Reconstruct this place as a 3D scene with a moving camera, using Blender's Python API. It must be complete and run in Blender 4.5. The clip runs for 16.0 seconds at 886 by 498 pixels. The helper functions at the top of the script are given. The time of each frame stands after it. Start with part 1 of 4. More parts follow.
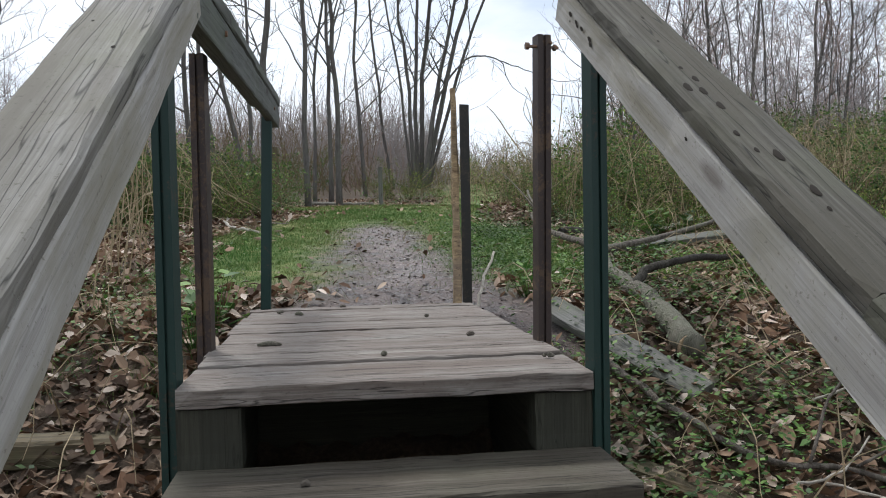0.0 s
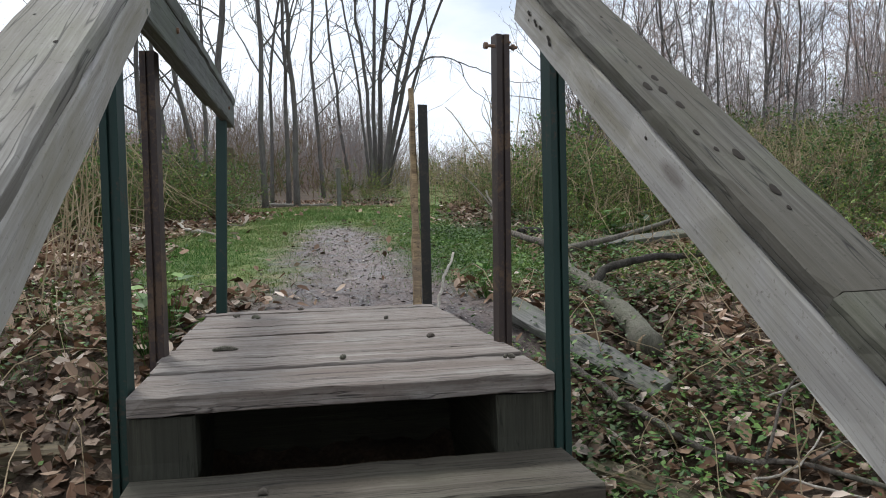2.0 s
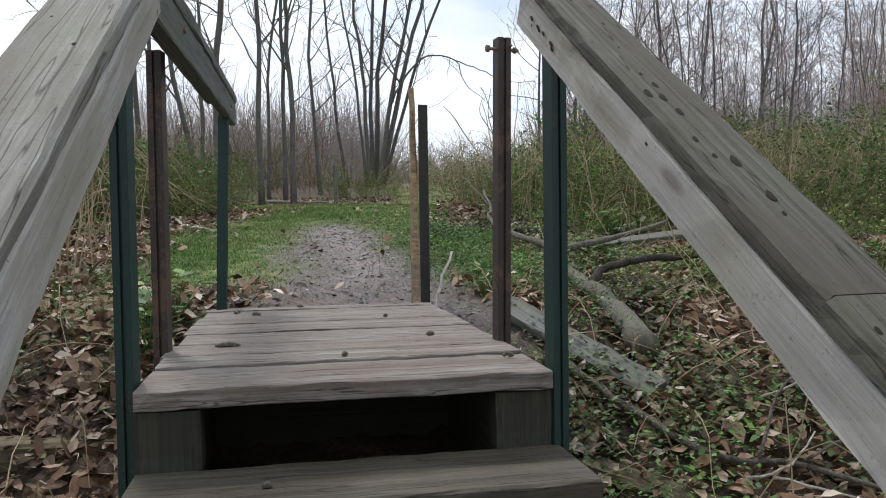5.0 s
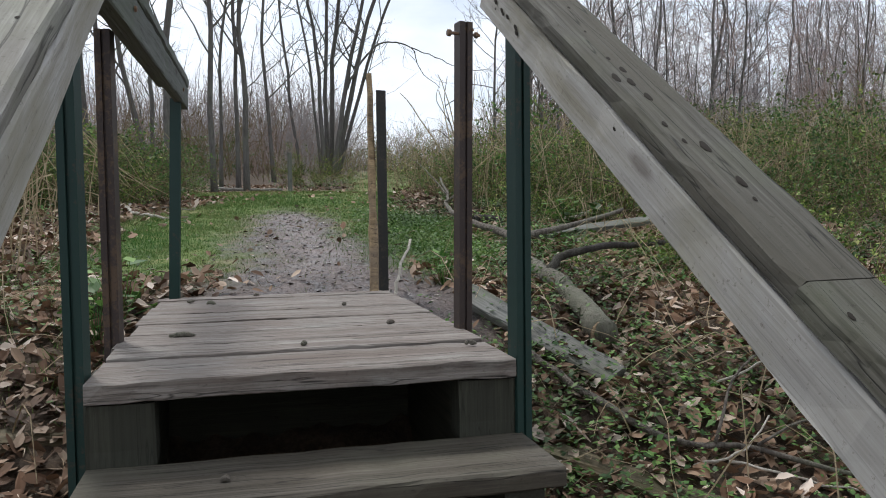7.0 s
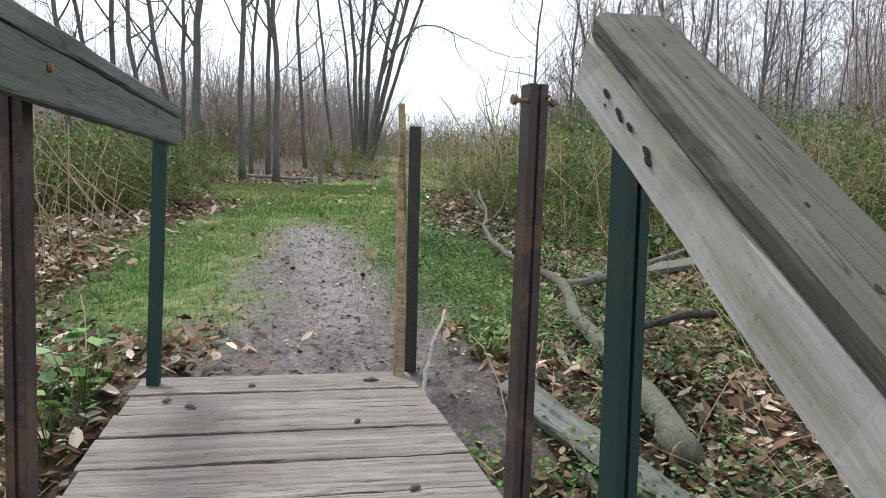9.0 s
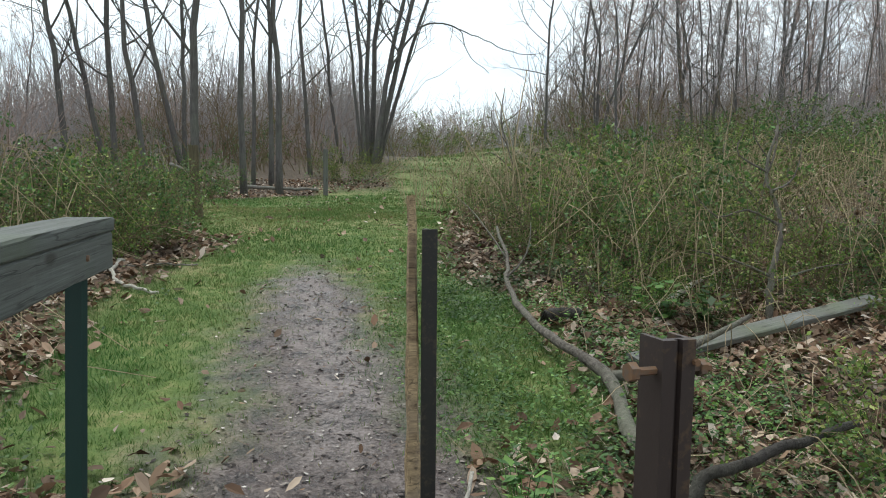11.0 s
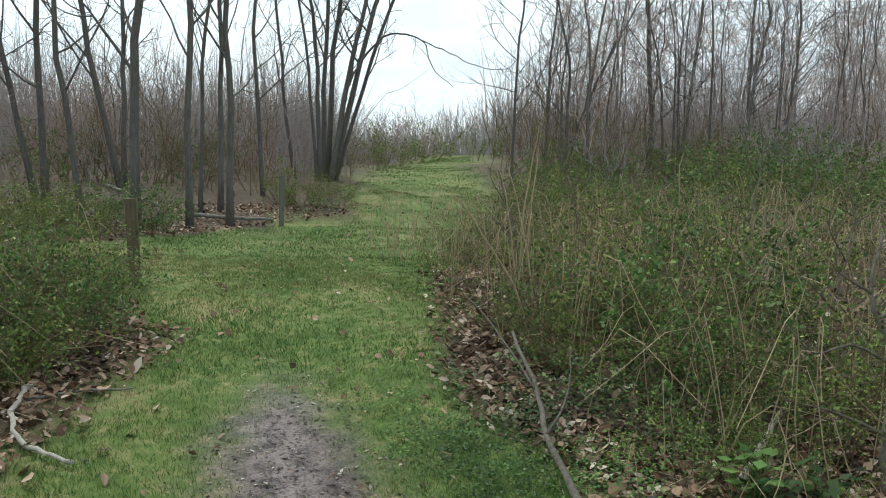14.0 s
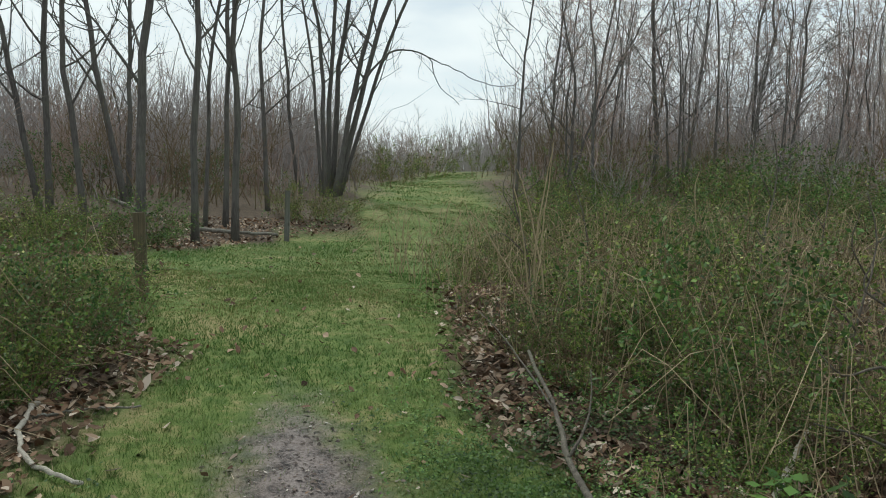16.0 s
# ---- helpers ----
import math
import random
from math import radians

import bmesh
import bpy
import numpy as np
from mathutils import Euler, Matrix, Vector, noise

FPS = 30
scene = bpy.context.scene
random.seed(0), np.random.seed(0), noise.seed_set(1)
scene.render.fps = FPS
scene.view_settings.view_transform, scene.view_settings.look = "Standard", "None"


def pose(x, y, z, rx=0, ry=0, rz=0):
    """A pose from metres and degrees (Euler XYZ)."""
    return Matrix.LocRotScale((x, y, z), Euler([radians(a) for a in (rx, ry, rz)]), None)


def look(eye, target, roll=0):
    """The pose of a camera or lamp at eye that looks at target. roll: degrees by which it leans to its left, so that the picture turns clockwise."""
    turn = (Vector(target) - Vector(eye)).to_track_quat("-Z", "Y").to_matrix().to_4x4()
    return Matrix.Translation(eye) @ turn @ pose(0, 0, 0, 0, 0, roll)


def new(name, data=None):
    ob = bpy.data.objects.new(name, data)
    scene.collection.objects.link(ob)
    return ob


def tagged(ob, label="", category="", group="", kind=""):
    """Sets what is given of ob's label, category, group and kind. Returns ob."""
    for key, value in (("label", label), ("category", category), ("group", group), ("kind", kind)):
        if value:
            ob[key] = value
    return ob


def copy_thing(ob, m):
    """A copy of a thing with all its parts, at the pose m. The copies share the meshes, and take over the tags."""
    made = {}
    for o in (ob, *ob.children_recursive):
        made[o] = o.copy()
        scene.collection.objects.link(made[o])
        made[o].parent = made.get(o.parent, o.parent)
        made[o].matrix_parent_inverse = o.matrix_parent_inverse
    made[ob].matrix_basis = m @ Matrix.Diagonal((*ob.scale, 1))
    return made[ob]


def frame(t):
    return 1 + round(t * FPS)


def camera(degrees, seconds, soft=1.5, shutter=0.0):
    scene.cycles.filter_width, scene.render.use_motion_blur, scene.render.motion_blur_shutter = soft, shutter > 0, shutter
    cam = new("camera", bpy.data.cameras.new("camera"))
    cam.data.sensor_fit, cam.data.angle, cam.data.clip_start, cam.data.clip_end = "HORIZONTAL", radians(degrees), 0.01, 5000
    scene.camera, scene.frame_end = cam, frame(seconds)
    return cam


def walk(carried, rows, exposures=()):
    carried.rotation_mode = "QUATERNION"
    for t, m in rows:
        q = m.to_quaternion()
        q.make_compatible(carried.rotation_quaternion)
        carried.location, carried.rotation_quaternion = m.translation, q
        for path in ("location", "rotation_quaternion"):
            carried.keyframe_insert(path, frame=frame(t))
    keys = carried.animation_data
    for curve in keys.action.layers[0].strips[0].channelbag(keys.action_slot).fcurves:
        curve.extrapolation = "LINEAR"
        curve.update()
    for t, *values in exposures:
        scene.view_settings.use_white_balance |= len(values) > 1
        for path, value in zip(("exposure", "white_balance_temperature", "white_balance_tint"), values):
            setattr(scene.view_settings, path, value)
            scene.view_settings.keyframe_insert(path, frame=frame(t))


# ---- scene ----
cam = camera(59.2, 16.0, soft=1.0)
PATH = [
    (0, (-0.126, -1.811, 0.36), (0.147, 0.17, 0.297), -1.1),
    (0.5, (-0.126, -1.796, 0.359), (0.175, 0.18, 0.302), -0.9),
    (1, (-0.116, -1.789, 0.359), (0.239, 0.178, 0.282), -1.1),
    (1.5, (-0.117, -1.784, 0.357), (0.257, 0.18, 0.285), -1.5),
    (2, (-0.123, -1.787, 0.36), (0.253, 0.176, 0.297), -1.4),
    (2.5, (-0.133, -1.801, 0.36), (0.248, 0.162, 0.303), -1.3),
    (3, (-0.135, -1.804, 0.361), (0.238, 0.16, 0.311), -1.6),
    (3.5, (-0.122, -1.8, 0.363), (0.216, 0.17, 0.288), -2.1),
    (4, (-0.117, -1.799, 0.362), (0.23, 0.169, 0.287), -1.5),
    (4.2, (-0.124, -1.802, 0.357), (0.243, 0.163, 0.293), -1.1),
    (6.3, (-0.152, -1.831, 0.381), (0.257, 0.125, 0.306), -0.5),
    (6.5, (-0.149, -1.804, 0.367), (0.285, 0.147, 0.298), -0.5),
    (7, (-0.156, -1.785, 0.361), (0.343, 0.149, 0.262), -0.7),
    (7.5, (-0.094, -1.622, 0.363), (0.484, 0.286, 0.2), -2.4),
    (8, (-0.014, -1.469, 0.52), (0.462, 0.468, 0.373), -4.0),
    (8.5, (-0.033, -1.245, 0.604), (0.522, 0.667, 0.417), 0.2),
    (9, (-0.026, -1.081, 0.699), (0.396, 0.869, 0.549), 1.4),
    (9.5, (0.017, -0.862, 0.835), (0.321, 1.11, 0.695), -0.5),
    (11.8, (0.123, 0.089, 1.368), (0.557, 2.023, 1.104), 1.2),
    (12, (0.13, 0.202, 1.461), (0.517, 2.139, 1.146), 0.0),
    (12.5, (0.092, 0.492, 1.524), (0.581, 2.401, 1.186), 1.3),
    (13, (-0.036, 0.657, 1.716), (0.379, 2.59, 1.418), 2.4),
    (13.5, (-0.007, 0.932, 1.756), (0.42, 2.877, 1.57), 0.9),
    (14, (-0.015, 1.191, 1.741), (0.513, 3.112, 1.568), 1.6),
    (14.5, (-0.112, 1.27, 1.739), (0.399, 3.2, 1.633), 0.5),
    (15, (-0.087, 1.306, 1.738), (0.502, 3.216, 1.653), 1.5),
    (15.5, (-0.071, 1.285, 1.736), (0.526, 3.191, 1.63), 2.2),
    (16, (-0.086, 1.305, 1.735), (0.439, 3.23, 1.603), 2.0),
]
EXPOSURES = [(0, 0.0, 6300, 10), (4.2, 0.0, 6300, 10), (6.5, -0.05, 6300, 10), (7, -0.05, 6300, 10), (7.5, 0.15, 6300, 10), (8, 0.2, 6300, 10), (8.5, 0.0, 6300, 9), (9, 0.45, 6250, 8), (9.5, 0.05, 6300, 7), (9.7, -0.2, 6300, 6), (11.8, 0.45, 6250, 2), (12.5, 0.75, 6200, 1), (13.0, 0.85, 6200, 0), (13.5, 0.35, 6250, 0), (14, 0.0, 6300, 0), (14.5, 0.0, 6400, 0), (15, -0.3, 6500, 0), (16, -0.28, 6500, 0)]
walk(cam, [(t, look(eye, target, roll)) for t, eye, target, roll in PATH], EXPOSURES)

# ---- world, sun ----

world = bpy.data.worlds.new("World")
scene.world = world
world.use_nodes = True
wt = world.node_tree
wt.nodes.clear()
w_out = wt.nodes.new("ShaderNodeOutputWorld")
w_bg = wt.nodes.new("ShaderNodeBackground")
w_sky = wt.nodes.new("ShaderNodeTexSky")
w_sky.sky_type = "NISHITA"
w_sky.sun_disc = False
w_sky.sun_elevation = radians(57)
w_sky.sun_rotation = radians(-21)
w_tc = wt.nodes.new("ShaderNodeTexCoord")
w_map = wt.nodes.new("ShaderNodeMapping")
w_map.inputs["Scale"].default_value = (1.6, 1.6, 4.5)
w_noise = wt.nodes.new("ShaderNodeTexNoise")
w_noise.inputs["Scale"].default_value = 2.2
w_noise.inputs["Detail"].default_value = 7
w_ramp = wt.nodes.new("ShaderNodeValToRGB")
w_ramp.color_ramp.elements[0].position = 0.30
w_ramp.color_ramp.elements[0].color = (0.45, 0.45, 0.45, 1)
w_ramp.color_ramp.elements[1].position = 0.55
w_ramp.color_ramp.elements[1].color = (1, 1, 1, 1)
w_mix = wt.nodes.new("ShaderNodeMixRGB")
w_mix.inputs["Color2"].default_value = (9.2, 9.6, 10.2, 1)  # thin white overcast
wt.links.new(w_tc.outputs["Generated"], w_map.inputs["Vector"])
wt.links.new(w_map.outputs["Vector"], w_noise.inputs["Vector"])
wt.links.new(w_noise.outputs["Fac"], w_ramp.inputs["Fac"])
wt.links.new(w_ramp.outputs["Color"], w_mix.inputs["Fac"])
wt.links.new(w_sky.outputs["Color"], w_mix.inputs["Color1"])
wt.links.new(w_mix.outputs["Color"], w_bg.inputs["Color"])
w_bg.inputs["Strength"].default_value = 0.12
wt.links.new(w_bg.outputs["Background"], w_out.inputs["Surface"])

sun = new("sun", bpy.data.lights.new("sun", "SUN"))
sun.data.energy = 2.6
sun.data.angle = radians(12)
sun.data.color = (1.0, 0.96, 0.9)
sun.matrix_world = look((-5, 13, 22), (0, 0, 0))

rnd = random.Random(11)
rng = np.random.default_rng(5)


# ---- materials ----
def mat(name, rough=0.8, metal=0.0):
    m = bpy.data.materials.new(name)
    m.use_nodes = True
    b = m.node_tree.nodes["Principled BSDF"]
    b.inputs["Roughness"].default_value = rough
    b.inputs["Metallic"].default_value = metal
    b.inputs["Specular IOR Level"].default_value = 0.3
    return m, m.node_tree, b


def ramp_node(nt, stops):
    r = nt.nodes.new("ShaderNodeValToRGB")
    e = r.color_ramp.elements
    while len(e) < len(stops):
        e.new(0.5)
    for el, (p, c) in zip(e, stops):
        el.position = p
        el.color = (*c, 1) if len(c) == 3 else c
    return r


def noise_node(nt, vec, scale, detail=5, rough=0.6):
    n = nt.nodes.new("ShaderNodeTexNoise")
    n.inputs["Scale"].default_value = scale
    n.inputs["Detail"].default_value = detail
    n.inputs["Roughness"].default_value = rough
    if vec is not None:
        nt.links.new(vec, n.inputs["Vector"])
    return n


def mix_node(nt, fac, a, b, blend="MIX"):
    n = nt.nodes.new("ShaderNodeMixRGB")
    n.blend_type = blend
    for key, v in (("Fac", fac), ("Color1", a), ("Color2", b)):
        if isinstance(v, (int, float)):
            n.inputs[key].default_value = v
        elif isinstance(v, tuple):
            n.inputs[key].default_value = (*v, 1)
        else:
            nt.links.new(v, n.inputs[key])
    return n.outputs["Color"]


def bump_node(nt, b, height, strength=0.4, dist=0.01):
    n = nt.nodes.new("ShaderNodeBump")
    n.inputs["Strength"].default_value = strength
    n.inputs["Distance"].default_value = dist
    nt.links.new(height, n.inputs["Height"])
    nt.links.new(n.outputs["Normal"], b.inputs["Normal"])


def stretched(nt, scale, shift=True):
    """Object coordinates, shifted by a random amount an object, stretched along x."""
    tc = nt.nodes.new("ShaderNodeTexCoord")
    mp = nt.nodes.new("ShaderNodeMapping")
    mp.inputs["Scale"].default_value = scale
    vec = tc.outputs["Object"]
    if shift:
        oi = nt.nodes.new("ShaderNodeObjectInfo")
        mul = nt.nodes.new("ShaderNodeVectorMath")
        mul.operation = "MULTIPLY_ADD"
        mul.inputs[1].default_value = (37.0, 53.0, 29.0)
        nt.links.new(oi.outputs["Random"], mul.inputs[0])
        nt.links.new(vec, mul.inputs[2])
        vec = mul.outputs[0]
    nt.links.new(vec, mp.inputs["Vector"])
    return mp.outputs["Vector"], vec


def weathered_wood(name, dark, light, stain, moss=None, crack=0.5, fine=0.28, relief=0.5, streak=None, knots=0.8):
    m, nt, b = mat(name, 0.82)
    grain_v, plain_v = stretched(nt, (1.0, 75, 75))
    fine_v, _ = stretched(nt, (6, 260, 260))
    g1 = noise_node(nt, grain_v, 1.0, 6, 0.65)
    g2 = noise_node(nt, fine_v, 1.0, 3, 0.6)
    blot = noise_node(nt, plain_v, 4.5, 4, 0.6)
    r1 = ramp_node(nt, [(0.32, dark), (0.66, light)])
    nt.links.new(g1.outputs["Fac"], r1.inputs["Fac"])
    r2 = ramp_node(nt, [(0.3, (1 - fine,) * 3), (0.62, (1.0 + fine * 0.35,) * 3)])
    nt.links.new(g2.outputs["Fac"], r2.inputs["Fac"])
    col = mix_node(nt, 1.0, r1.outputs["Color"], r2.outputs["Color"], "MULTIPLY")
    rb = ramp_node(nt, [(0.42, (0, 0, 0)), (0.68, (0.75, 0.75, 0.75))])
    nt.links.new(blot.outputs["Fac"], rb.inputs["Fac"])
    col = mix_node(nt, rb.outputs["Color"], col, stain)
    if moss:
        mn = noise_node(nt, plain_v, 2.3, 6, 0.7)
        rm = ramp_node(nt, [(0.5, (0, 0, 0)), (0.72, (0.7, 0.7, 0.7))])
        nt.links.new(mn.outputs["Fac"], rm.inputs["Fac"])
        col = mix_node(nt, rm.outputs["Color"], col, moss)
    if streak:
        sv, _ = stretched(nt, (1.5, 13, 13))
        sn = noise_node(nt, sv, 1.0, 6, 0.7)
        rs = ramp_node(nt, [(0.46, (0, 0, 0)), (0.64, (0.85, 0.85, 0.85))])
        nt.links.new(sn.outputs["Fac"], rs.inputs["Fac"])
        col = mix_node(nt, rs.outputs["Color"], col, streak)
        pits = noise_node(nt, plain_v, 120, 4, 0.7)
        rp = ramp_node(nt, [(0.30, (0.62, 0.6, 0.57)), (0.40, (1, 1, 1))])
        nt.links.new(pits.outputs["Fac"], rp.inputs["Fac"])
        col = mix_node(nt, 1.0, col, rp.outputs["Color"], "MULTIPLY")
    # drying cracks along the grain
    cv, _ = stretched(nt, (1.1, 26, 26))
    cn = noise_node(nt, cv, 1.3, 2, 0.5)
    rc = ramp_node(nt, [(0.485, (1, 1, 1)), (0.5, (1 - crack,) * 3), (0.515, (1, 1, 1))])
    nt.links.new(cn.outputs["Fac"], rc.inputs["Fac"])
    col = mix_node(nt, 1.0, col, rc.outputs["Color"], "MULTIPLY")
    # knots
    kv, _ = stretched(nt, (2.2, 6.5, 6.5))
    vo = nt.nodes.new("ShaderNodeTexVoronoi")
    vo.inputs["Scale"].default_value = 1.0
    nt.links.new(kv, vo.inputs["Vector"])
    rk = ramp_node(nt, [(0.05, (0.38, 0.33, 0.3)), (0.11, (1, 1, 1))])
    nt.links.new(vo.outputs["Distance"], rk.inputs["Fac"])
    col = mix_node(nt, knots, col, rk.outputs["Color"], "MULTIPLY")
    nt.links.new(col, b.inputs["Base Color"])
    hgt = mix_node(nt, 0.5, g1.outputs["Fac"], rc.outputs["Color"])
    bump_node(nt, b, hgt, relief, 0.005)
    return m


M_DECK = weathered_wood("deck_wood", (0.10, 0.082, 0.07), (0.27, 0.245, 0.22), (0.14, 0.11, 0.095), (0.27, 0.265, 0.245), 0.75, 0.4, 0.6, (0.12, 0.095, 0.08), 0.4)
# mossy dark brown treads, with the shade on the steps darkened in
M_TREAD = weathered_wood("shaded_mossy_tread_wood", (0.04, 0.034, 0.026), (0.125, 0.11, 0.09), (0.06, 0.05, 0.036), (0.10, 0.098, 0.07), 0.7, 0.4, 0.6, (0.05, 0.042, 0.03), 0.4)
M_RAIL = weathered_wood("rail_wood", (0.29, 0.28, 0.26), (0.44, 0.43, 0.41), (0.33, 0.32, 0.295), (0.27, 0.255, 0.18), 0.2, 0.16, 0.25, (0.23, 0.215, 0.165), 0.6)
M_CAP = weathered_wood("cap_wood", (0.045, 0.042, 0.033), (0.135, 0.13, 0.112), (0.066, 0.06, 0.046), (0.095, 0.10, 0.065), 0.7, 0.35, 0.5, (0.075, 0.068, 0.052), 0.5)
M_CAPDRY = weathered_wood("dry_cap_wood", (0.15, 0.145, 0.13), (0.28, 0.275, 0.255), (0.16, 0.15, 0.125), (0.17, 0.175, 0.12), 0.7, 0.3, 0.45, (0.13, 0.12, 0.10), 0.5)
M_OLDRAIL = weathered_wood("dark_rail_wood", (0.06, 0.065, 0.058), (0.13, 0.14, 0.13), (0.085, 0.09, 0.08), (0.08, 0.1, 0.06), 0.5)
# frame timbers: the shade under the deck is put into this colour
M_FRAMEW = weathered_wood("shaded_frame_wood", (0.022, 0.023, 0.016), (0.055, 0.055, 0.04), (0.03, 0.03, 0.022), None, 0.4)
M_PLANK = weathered_wood("fallen_plank_wood", (0.09, 0.092, 0.082), (0.19, 0.19, 0.175), (0.11, 0.105, 0.088), (0.12, 0.14, 0.08), 0.5)
M_MARKER = weathered_wood("marker_wood", (0.06, 0.048, 0.028), (0.17, 0.135, 0.08), (0.07, 0.06, 0.04), (0.07, 0.085, 0.04), 0.4)
M_STAKE = weathered_wood("split_wood", (0.12, 0.08, 0.045), (0.38, 0.28, 0.16), (0.17, 0.135, 0.11), None, 0.6)


def steel(name, paint, rust, amount):
    m, nt, b = mat(name, 0.55)
    tc, plain = stretched(nt, (3, 3, 3))
    n = noise_node(nt, plain, 9, 8, 0.7)
    n2 = noise_node(nt, plain, 90, 3, 0.6)
    mx = mix_node(nt, 0.3, n.outputs["Fac"], n2.outputs["Fac"])
    r = ramp_node(nt, [(amount, rust), (amount + 0.07, paint)])
    nt.links.new(mx, r.inputs["Fac"])
    nt.links.new(r.outputs["Color"], b.inputs["Base Color"])
    bump_node(nt, b, mx, 0.3, 0.003)
    return m


M_GREEN = steel("green_painted_steel", (0.012, 0.034, 0.029), (0.05, 0.04, 0.03), 0.36)
M_BROWN = steel("rusted_steel", (0.04, 0.029, 0.026), (0.085, 0.055, 0.035), 0.42)
M_DARKP = steel("dark_steel", (0.022, 0.022, 0.02), (0.05, 0.04, 0.03), 0.42)
M_BOLT = steel("bolt_steel", (0.12, 0.09, 0.07), (0.16, 0.09, 0.05), 0.5)
M_HOLE, _nt, _b = mat("dark_hole", 0.95)
_b.inputs["Base Color"].default_value = (0.018, 0.014, 0.01, 1)


def bark(name, dark, light, lichen, amt=0.3):
    m, nt, b = mat(name, 0.9)
    v, plain = stretched(nt, (14, 14, 2.2))
    n = noise_node(nt, v, 2.5, 6, 0.7)
    r = ramp_node(nt, [(0.3, dark), (0.7, light)])
    nt.links.new(n.outputs["Fac"], r.inputs["Fac"])
    n2 = noise_node(nt, plain, 1.7, 5, 0.65)
    r2 = ramp_node(nt, [(0.45, (0, 0, 0)), (0.7, (amt * 2, amt * 2, amt * 2))])
    nt.links.new(n2.outputs["Fac"], r2.inputs["Fac"])
    col = mix_node(nt, r2.outputs["Color"], r.outputs["Color"], lichen)
    nt.links.new(col, b.inputs["Base Color"])
    bump_node(nt, b, n.outputs["Fac"], 0.9, 0.03)
    return m


M_BARK = bark("grey_bark", (0.06, 0.055, 0.052), (0.165, 0.152, 0.145), (0.14, 0.145, 0.115))
M_TWIG = bark("twig_bark", (0.24, 0.215, 0.21), (0.40, 0.365, 0.36), (0.33, 0.30, 0.295))
M_TWIGRED = bark("reddish_twig_bark", (0.25, 0.18, 0.155), (0.42, 0.32, 0.28), (0.36, 0.29, 0.25))
M_LOG = bark("log_bark", (0.05, 0.042, 0.034), (0.19, 0.165, 0.14), (0.16, 0.165, 0.12), 0.5)
M_WETBARK = bark("wet_dark_bark", (0.018, 0.015, 0.013), (0.07, 0.06, 0.052), (0.06, 0.065, 0.045))
M_BRANCH = bark("grey_branch_bark", (0.11, 0.10, 0.085), (0.27, 0.25, 0.22), (0.22, 0.23, 0.18))
M_BLEACH = bark("bleached_stick", (0.33, 0.30, 0.25), (0.55, 0.51, 0.45), (0.4, 0.38, 0.32))
M_STRAW = bark("dry_straw", (0.26, 0.2, 0.12), (0.46, 0.37, 0.24), (0.36, 0.29, 0.18))
M_STEM = bark("shrub_stem", (0.10, 0.072, 0.042), (0.23, 0.17, 0.105), (0.13, 0.13, 0.055))


def island_mat(name, stops, rough=0.7, trans=0.0, patch=None, clump=1.6):
    """Many small pieces, each with its own colour out of a ramp, under broad patches."""
    m, nt, b = mat(name, rough)
    g = nt.nodes.new("ShaderNodeNewGeometry")
    r = ramp_node(nt, stops)
    nt.links.new(g.outputs["Random Per Island"], r.inputs["Fac"])
    col = r.outputs["Color"]
    n = noise_node(nt, g.outputs["Position"], 0.55 if patch else clump, 4, 0.6)
    r2 = ramp_node(nt, [(0.38, (0.5, 0.8, 0.55)), (0.5, (0.85, 0.88, 0.85)), (0.62, (1.25, 0.98, 1.15))] if patch else [(0.36, (0.45,) * 3), (0.62, (1.35,) * 3)])
    nt.links.new(n.outputs["Fac"], r2.inputs["Fac"])
    col = mix_node(nt, 1.0, col, r2.outputs["Color"], "MULTIPLY")
    nt.links.new(col, b.inputs["Base Color"])
    b.inputs["Transmission Weight"].default_value = 0.0
    if trans:
        tr = nt.nodes.new("ShaderNodeBsdfTranslucent")
        nt.links.new(col, tr.inputs["Color"])
        ms = nt.nodes.new("ShaderNodeMixShader")
        ms.inputs["Fac"].default_value = trans
        out = nt.nodes["Material Output"]
        nt.links.new(b.outputs["BSDF"], ms.inputs[1])
        nt.links.new(tr.outputs["BSDF"], ms.inputs[2])
        nt.links.new(ms.outputs["Shader"], out.inputs["Surface"])
    return m


M_GRASS = island_mat("grass_blades", [(0.0, (0.055, 0.12, 0.022)), (0.4, (0.095, 0.17, 0.038)), (0.8, (0.155, 0.205, 0.06)), (1.0, (0.28, 0.26, 0.13))], 0.6, 0.2, True)
M_LITTER = island_mat("leaf_litter", [(0.0, (0.06, 0.034, 0.02)), (0.35, (0.14, 0.078, 0.045)), (0.7, (0.26, 0.175, 0.115)), (0.9, (0.42, 0.335, 0.26)), (1.0, (0.55, 0.47, 0.40))], 0.75, 0.1)
M_STRAWBITS = island_mat("straw_bits", [(0.0, (0.12, 0.085, 0.055)), (0.5, (0.26, 0.19, 0.12)), (1.0, (0.5, 0.42, 0.31))], 0.8)
M_CHIPS = island_mat("wood_chips", [(0.0, (0.03, 0.022, 0.019)), (0.6, (0.13, 0.10, 0.085)), (0.9, (0.26, 0.225, 0.2)), (1.0, (0.5, 0.46, 0.42))], 0.85)
M_HERB = island_mat("green_herbs", [(0.0, (0.022, 0.06, 0.014)), (0.5, (0.06, 0.13, 0.028)), (1.0, (0.15, 0.25, 0.06))], 0.55, 0.3)
M_SHRUBLEAF = island_mat("young_shrub_leaves", [(0.0, (0.035, 0.07, 0.015)), (0.5, (0.12, 0.185, 0.038)), (0.85, (0.22, 0.28, 0.07)), (1.0, (0.38, 0.38, 0.14))], 0.6, 0.3, None, 2.2)
